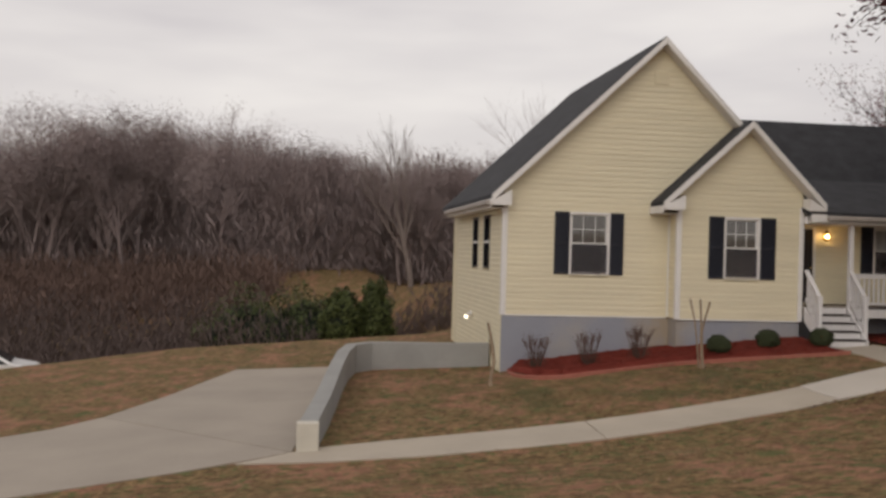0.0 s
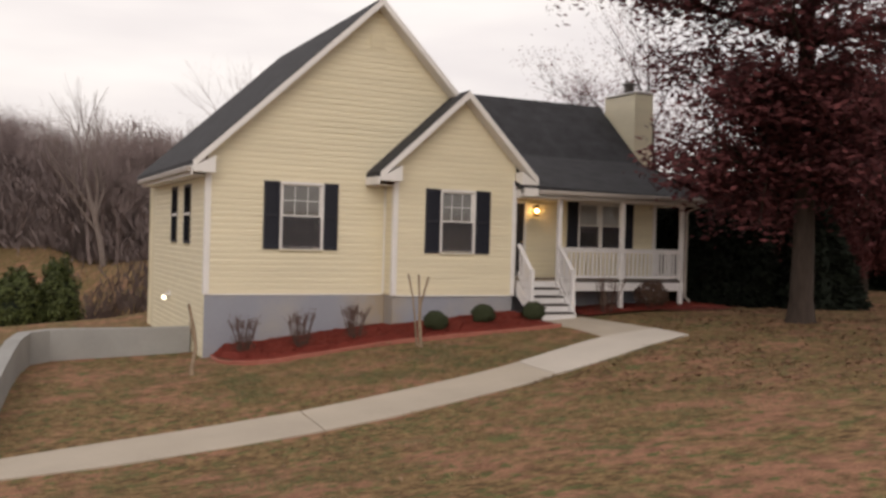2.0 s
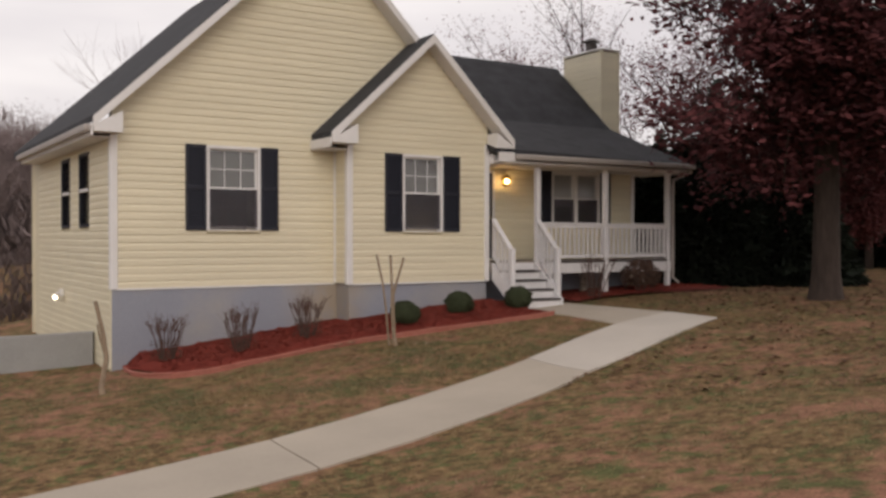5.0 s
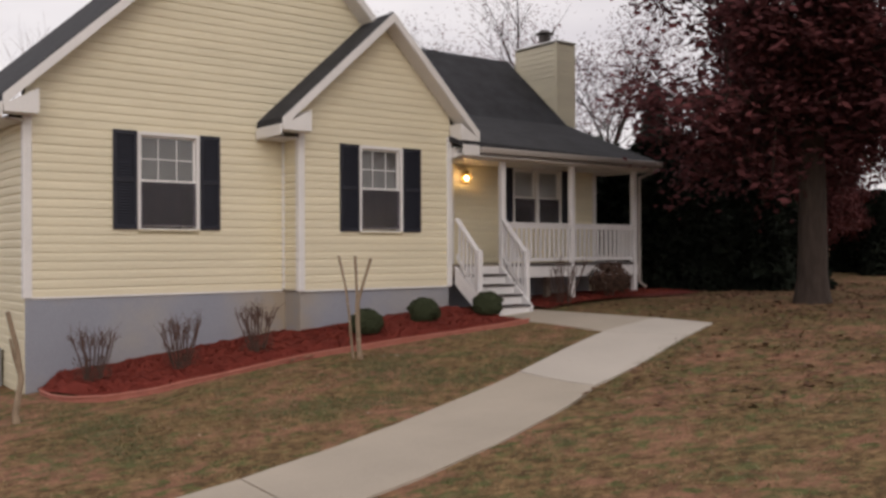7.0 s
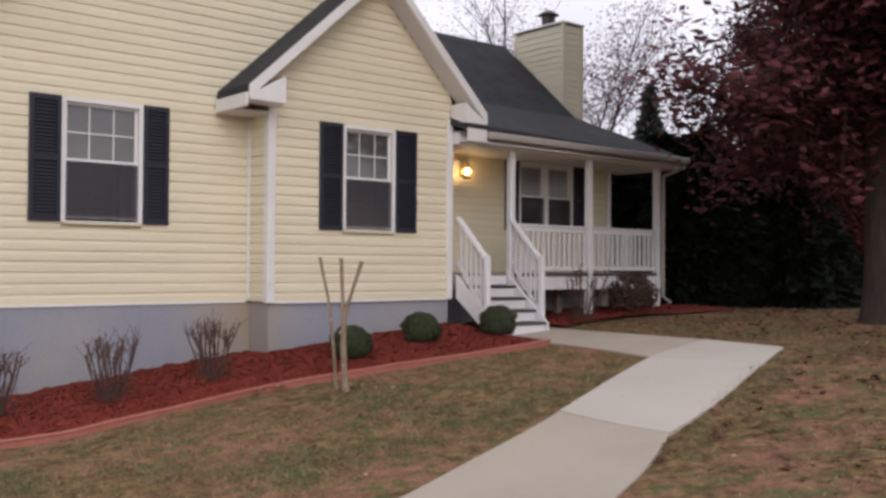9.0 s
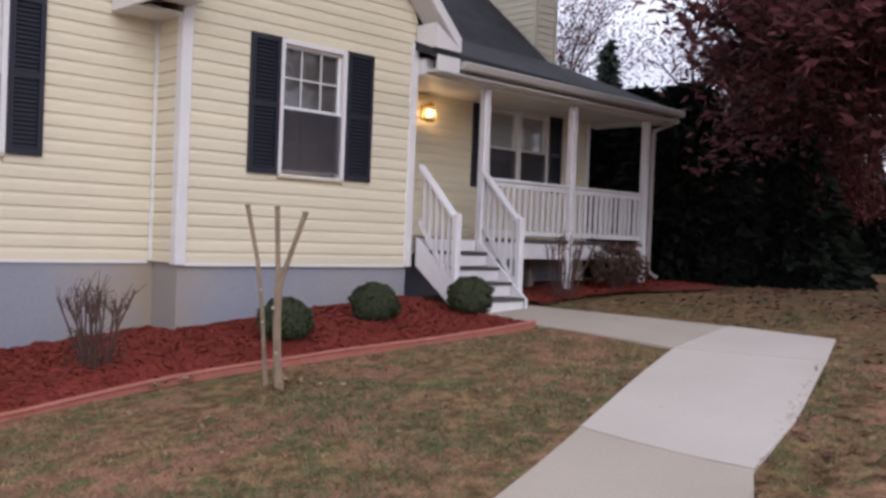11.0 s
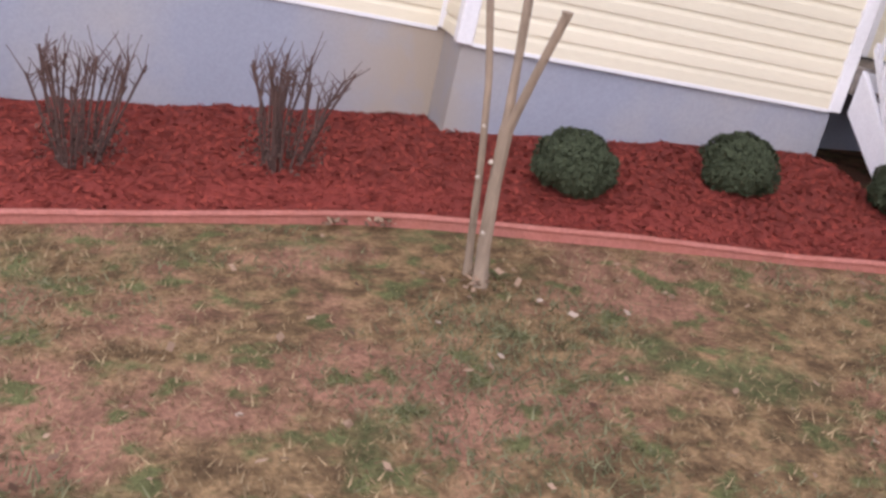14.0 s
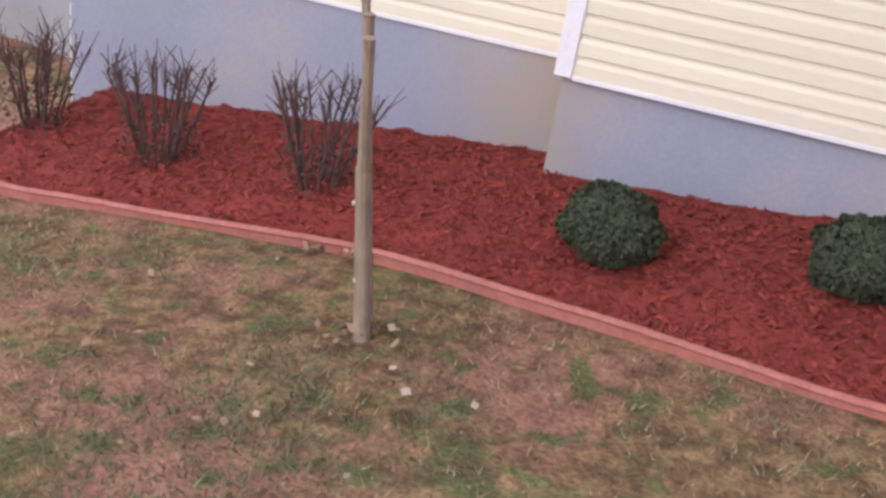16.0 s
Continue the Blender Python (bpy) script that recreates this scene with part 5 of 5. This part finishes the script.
def evergreen(seed, tall, wide, count, size=0.16, blunt=0.5):
    """Dense dark evergreen: drooping sprays round a trunk, uneven cone."""
    rnd = random.Random(seed)
    v, f = [], []
    for k in range(count):
        z = tall * (1 - rnd.random() ** (0.5 + 0.3 * (blunt < 0.6))) * 0.97 + 0.08
        a = rnd.uniform(0, 2 * math.pi)
        lim = wide * (1 - z / tall) ** blunt * (0.86 + 0.34 * noise.noise((math.cos(a) * 1.6, math.sin(a) * 1.6, z * 0.8 + seed)))
        r = lim * (1 - 0.45 * rnd.random() ** 2)
        p = Vector((r * math.cos(a), r * math.sin(a), z))
        d = (Vector((math.cos(a), math.sin(a), rnd.uniform(-0.7, 0.5))) + Vector((rnd.gauss(0, 0.4), rnd.gauss(0, 0.4), 0))).normalized()
        w = d.cross(Vector((rnd.gauss(0, 1), rnd.gauss(0, 1), rnd.gauss(0, 1)))).normalized()
        s = size * rnd.uniform(0.6, 1.4)
        n0 = len(v)
        v += [p - d * s * 0.4, p + w * s * 0.35, p + d * s, p - w * s * 0.35]
        f.append((n0, n0 + 1, n0 + 2, n0 + 3))
    return v, f


ev = []
for k, (tall, wide) in enumerate(((3.7, 1.8), (3.8, 1.75))):
    e = thing("evergreen_tree", "dense dark evergreen tree reaching down to the lawn", "tree", (0, 0, 0), "evergreens beside the house")
    v, f = evergreen(60 + k, tall, wide, 9000, 0.2)
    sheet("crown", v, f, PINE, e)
    # Solid cone added: its near-black stands for the shade inside the crown.
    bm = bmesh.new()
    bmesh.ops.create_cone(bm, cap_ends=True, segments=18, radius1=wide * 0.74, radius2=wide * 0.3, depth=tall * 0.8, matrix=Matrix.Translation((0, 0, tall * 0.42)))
    part("opaque_core", bm, PINE, e)
    v, f = [], []
    tube(v, f, [(0, 0, -0.3), (0, 0, tall * 0.9)], [0.16, 0.03], 8)
    sheet("trunk", v, f, BARK, e)
    ev.append(e)
spots = ((20.3, 20.1, 1.0), (21.7, 19.2, 0.92), (21.3, 21.8, 1.05), (22.9, 20.4, 0.92), (20.9, 25.0, 1.15), (22.9, 23.6, 1.0), (20.4, 22.5, 1.0), (29.5, 19.6, 0.66), (31.2, 21.4, 0.72), (30.6, 23.4, 0.7), (33.2, 19.4, 0.62), (34.5, 22.6, 0.74), (36.5, 18.6, 0.66), (34.0, 26.0, 0.8))
for k, (x, y, s) in enumerate(spots):
    m = Matrix.Translation((x, y, height(x, y) - 0.1)) @ Matrix.Rotation(k * 1.7, 4, "Z")
    if k < 2:
        ev[k].matrix_basis = m
    else:
        c = copy_thing(ev[k % 2], m)
        c.scale = (s, s, s)

# tall spires farther back
spire = thing("spire_evergreen", "tall conical evergreen beyond the yard, haze painted into its blue-green", "tree", (31.5, 30.0, height(31.5, 30.0) - 0.1), "conical evergreens beyond the yard")
v, f = evergreen(91, 7.6, 1.5, 7000, 0.26, 1.0)
sheet("crown", v, f, SPIRE, spire)
v, f = [], []
tube(v, f, [(0, 0, -0.3), (0, 0, 7.2)], [0.18, 0.02], 8)
sheet("trunk", v, f, BARK, spire)
for fx, fy, fs in ((34.0, 29.2, 0.82), (30.0, 31.5, 0.72), (36.5, 27.6, 0.9), (42.0, 25.0, 0.6), (46.0, 22.5, 0.55), (47.0, 27.0, 0.62)):
    c = copy_thing(spire, pose(fx, fy, height(fx, fy) - 0.1, 0, 0, fx * 40))
    c.scale = (fs * 1.15, fs * 1.15, fs)

# trees behind the house: thin late-leaved and bare ones
v0, f0, ends0 = branch_tree(5, 13.5, 0.18, 0.55, 4)
tan = thing("thin_tree", "slender tree with sparse brown leaves behind the chimney", "tree", (30.0, 35.0, 0.2))
sheet("trunk", v0, f0, BARK, tan)
v, f = leaves_on(ends0, 13, 0.38, 0.062, 81)
sheet("crown", v, f, OAK, tan)
c = copy_thing(tan, pose(35, 37, 0.3, 0, 0, 80))
c = copy_thing(tan, pose(40, 31, 0.5, 0, 0, 200))
c = copy_thing(tan, pose(36, 25.5, 0.5, 0, 0, 140))
v0, f0, ends0 = branch_tree(8, 13.6, 0.15, 0.5, 5)
bare = thing("bare_tree", "tall leafless tree behind the roof", "tree", (14.1, 43.0, -2.0))
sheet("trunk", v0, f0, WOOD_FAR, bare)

# ---- far woods and brush ----
temps = []
for k in range(4):
    tv, tf, te = branch_tree(100 + k, 12, 0.17, 0.5, 4, 0.42, 4, 0.35, 3)
    lv, lf = leaves_on(te, 13, 0.55, 0.20, 130 + k, 0.075)
    tf = tf + [tuple(i + len(tv) for i in q) for q in lf]
    temps.append((tv + lv, tf))
arrays = [(np.array([tuple(p) for p in v]), f) for v, f in temps]
rnd = random.Random(200)
V, F = [], []
base = 0
for k in range(300):
    y = rnd.uniform(64, 104)
    x = rnd.uniform(-62, 34) if k % 3 else rnd.uniform(-40, 22)
    pv, pf = arrays[k % 4]
    s = rnd.uniform(0.62, 0.92) * (0.80 + 0.34 * math.exp(-((x + 12) / 15) ** 2))
    a = rnd.uniform(0, 6.28)
    rot = np.array([[math.cos(a), -math.sin(a), 0], [math.sin(a), math.cos(a), 0], [0, 0, 1]])
    q = pv @ rot.T * s + np.array([x, y, height(x, y)])
    V.append(q)
    F += [tuple(i + base for i in face) for face in pf]
    base += len(q)
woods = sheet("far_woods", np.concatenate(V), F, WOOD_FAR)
tagged(woods, "leafless brown winter woods on the far hill", "woods", kind="stuff")


def brush(name, spots_, mat, seed, label, leaf=0.35, per=240):
    rnd = random.Random(seed)
    v, f = [], []
    for x, y, r, h in spots_:
        g = height(x, y)
        for k in range(per):
            u = Vector((rnd.gauss(0, 0.5), rnd.gauss(0, 0.5), abs(rnd.gauss(0, 0.55))))
            p = Vector((x + u.x * r, y + u.y * r, g + min(u.z, 1.3) * h))
            a = Vector((rnd.gauss(0, 0.4), rnd.gauss(0, 0.4), 1.0)).normalized()
            w = a.orthogonal().normalized()
            s = leaf * rnd.uniform(0.4, 1.3)
            n0 = len(v)
            v += [p - a * s, p + w * s * 0.13, p + a * s, p - w * s * 0.13]
            f.append((n0, n0 + 1, n0 + 2, n0 + 3))
    return tagged(sheet(name, v, f, mat), label, "brush", kind="stuff")


rnd = random.Random(300)
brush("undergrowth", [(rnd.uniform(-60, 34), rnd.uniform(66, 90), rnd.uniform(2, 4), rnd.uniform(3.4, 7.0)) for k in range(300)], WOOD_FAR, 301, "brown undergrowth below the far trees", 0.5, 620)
brush("bank_brush", [(rnd.uniform(-50, -1.5), rnd.uniform(57, 65), rnd.uniform(1.5, 3), rnd.uniform(1.2, 1.9)) for k in range(130)], RUST, 303, "rusty brush along the foot of the hill", 0.3, 480)
hollow = [(rnd.uniform(-45, 9), rnd.uniform(36, 56), rnd.uniform(1.5, 3), rnd.uniform(1.8, 2.9)) for k in range(250)]
hollow = [(x, y, r, h * (0.5 if x > 0 else 1)) for x, y, r, h in hollow if x < 0 or y < 44]
brush("hollow_brush", hollow, BRUSH, 302, "dark leafless brush in the hollow behind the yard", 0.26, 760)
for k, (x, y, r, h) in enumerate(((2.6, 34.5, 0.8, 1.25), (3.9, 35.0, 0.75, 1.45), (-1.2, 40, 2.4, 2.3), (1.2, 42, 2.0, 2.6))):
    sh = leaf_ball("evergreen_shrub", (x, y, height(x, y) - 0.1), r, h, 5500, SHRUB, 50 + k, 0.08, 0.5)
    # Core darker than the leaves: the shade deep in the shrub, painted.
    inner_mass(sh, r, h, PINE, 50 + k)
    tagged(sh, "rounded olive-green shrub beyond the yard", "shrub")

# ---- white car down in the hollow ----
def car(place, turn):
    ob = thing("car", "white sedan parked on the grass below the yard", "car", place)
    ob.rotation_euler = (0, 0, turn)
    prof = [(-2.2, 0.35), (-2.25, 0.75), (-2.1, 0.92), (-1.3, 1.0), (-0.75, 1.38), (0.6, 1.42), (1.35, 0.98), (2.0, 0.85), (2.25, 0.65), (2.25, 0.35)]
    rings = []
    bm = bmesh.new()
    for y, w in ((-0.88, 0.0), (-0.82, 1.0), (0.82, 1.0), (0.88, 0.0)):
        rings.append([bm.verts.new((x * (0.985 if abs(y) > 0.85 else 1), y * (0.82 if z > 1.1 else 1), z - (0.03 if abs(y) > 0.85 and z > 0.8 else 0))) for x, z in prof])
    for a, b in zip(rings, rings[1:]):
        for i in range(len(prof)):
            bm.faces.new((a[i], a[(i + 1) % len(prof)], b[(i + 1) % len(prof)], b[i]))
    bm.faces.new(rings[0][::-1]), bm.faces.new(rings[-1])
    bmesh.ops.recalc_face_normals(bm, faces=bm.faces[:])
    body = part("body", bm, CARPAINT, ob)
    for s in (-1, 1):
        bm = bmesh.new()
        prism(bm, [(-1.15, s * 0.885, 1.0), (-0.72, s * 0.75, 1.32), (0.55, s * 0.75, 1.35), (1.2, s * 0.885, 0.98)], (0, s * 0.012, 0))
        part("side_window", bm, CARGLASS, body)
        for x in (-1.35, 1.4):
            bm = bmesh.new()
            bmesh.ops.create_cone(bm, cap_ends=True, segments=20, radius1=0.32, radius2=0.32, depth=0.2, matrix=Matrix.Translation((x, s * 0.82, 0.32)) @ Matrix.Rotation(math.pi / 2, 4, "X"))
            wheel = part("wheel", bm, RUBBER, ob)
            bm = bmesh.new()
            bmesh.ops.create_cone(bm, cap_ends=True, segments=16, radius1=0.19, radius2=0.17, depth=0.03, matrix=Matrix.Translation((x, s * 0.93, 0.32)) @ Matrix.Rotation(math.pi / 2, 4, "X"))
            part("rim", bm, FLUE, wheel)
    bm = bmesh.new()
    prism(bm, [(0.66, -0.62, 1.40), (1.28, -0.72, 1.03), (1.28, 0.72, 1.03), (0.66, 0.62, 1.40)], (0.012, 0, 0.015))
    part("windscreen", bm, CARGLASS, body)
    bm = bmesh.new()
    prism(bm, [(-0.80, -0.62, 1.36), (-1.26, -0.72, 1.03), (-1.26, 0.72, 1.03), (-0.80, 0.62, 1.36)], (-0.012, 0, 0.015))
    part("rear_window", bm, CARGLASS, body)
    for y in (-0.6, 0.6):
        part("headlight", box(2.20, 2.262, y - 0.16, y + 0.16, 0.6, 0.72, 0.01), CARGLASS, ob)
    return ob


car((-9.5, 31.0, height(-9.5, 31.0) + 0.02), radians(12))

# pale bare tree beyond the clearing
v0, f0, ends0 = branch_tree(12, 9.5, 0.2, 0.36, 4, 0.5)
pale = thing("pale_bare_tree", "tall pale-barked leafless tree at the wood's edge", "tree", (8.2, 62.0, height(8.2, 62.0)))
sheet("trunk", v0, f0, PALEBARK, pale)
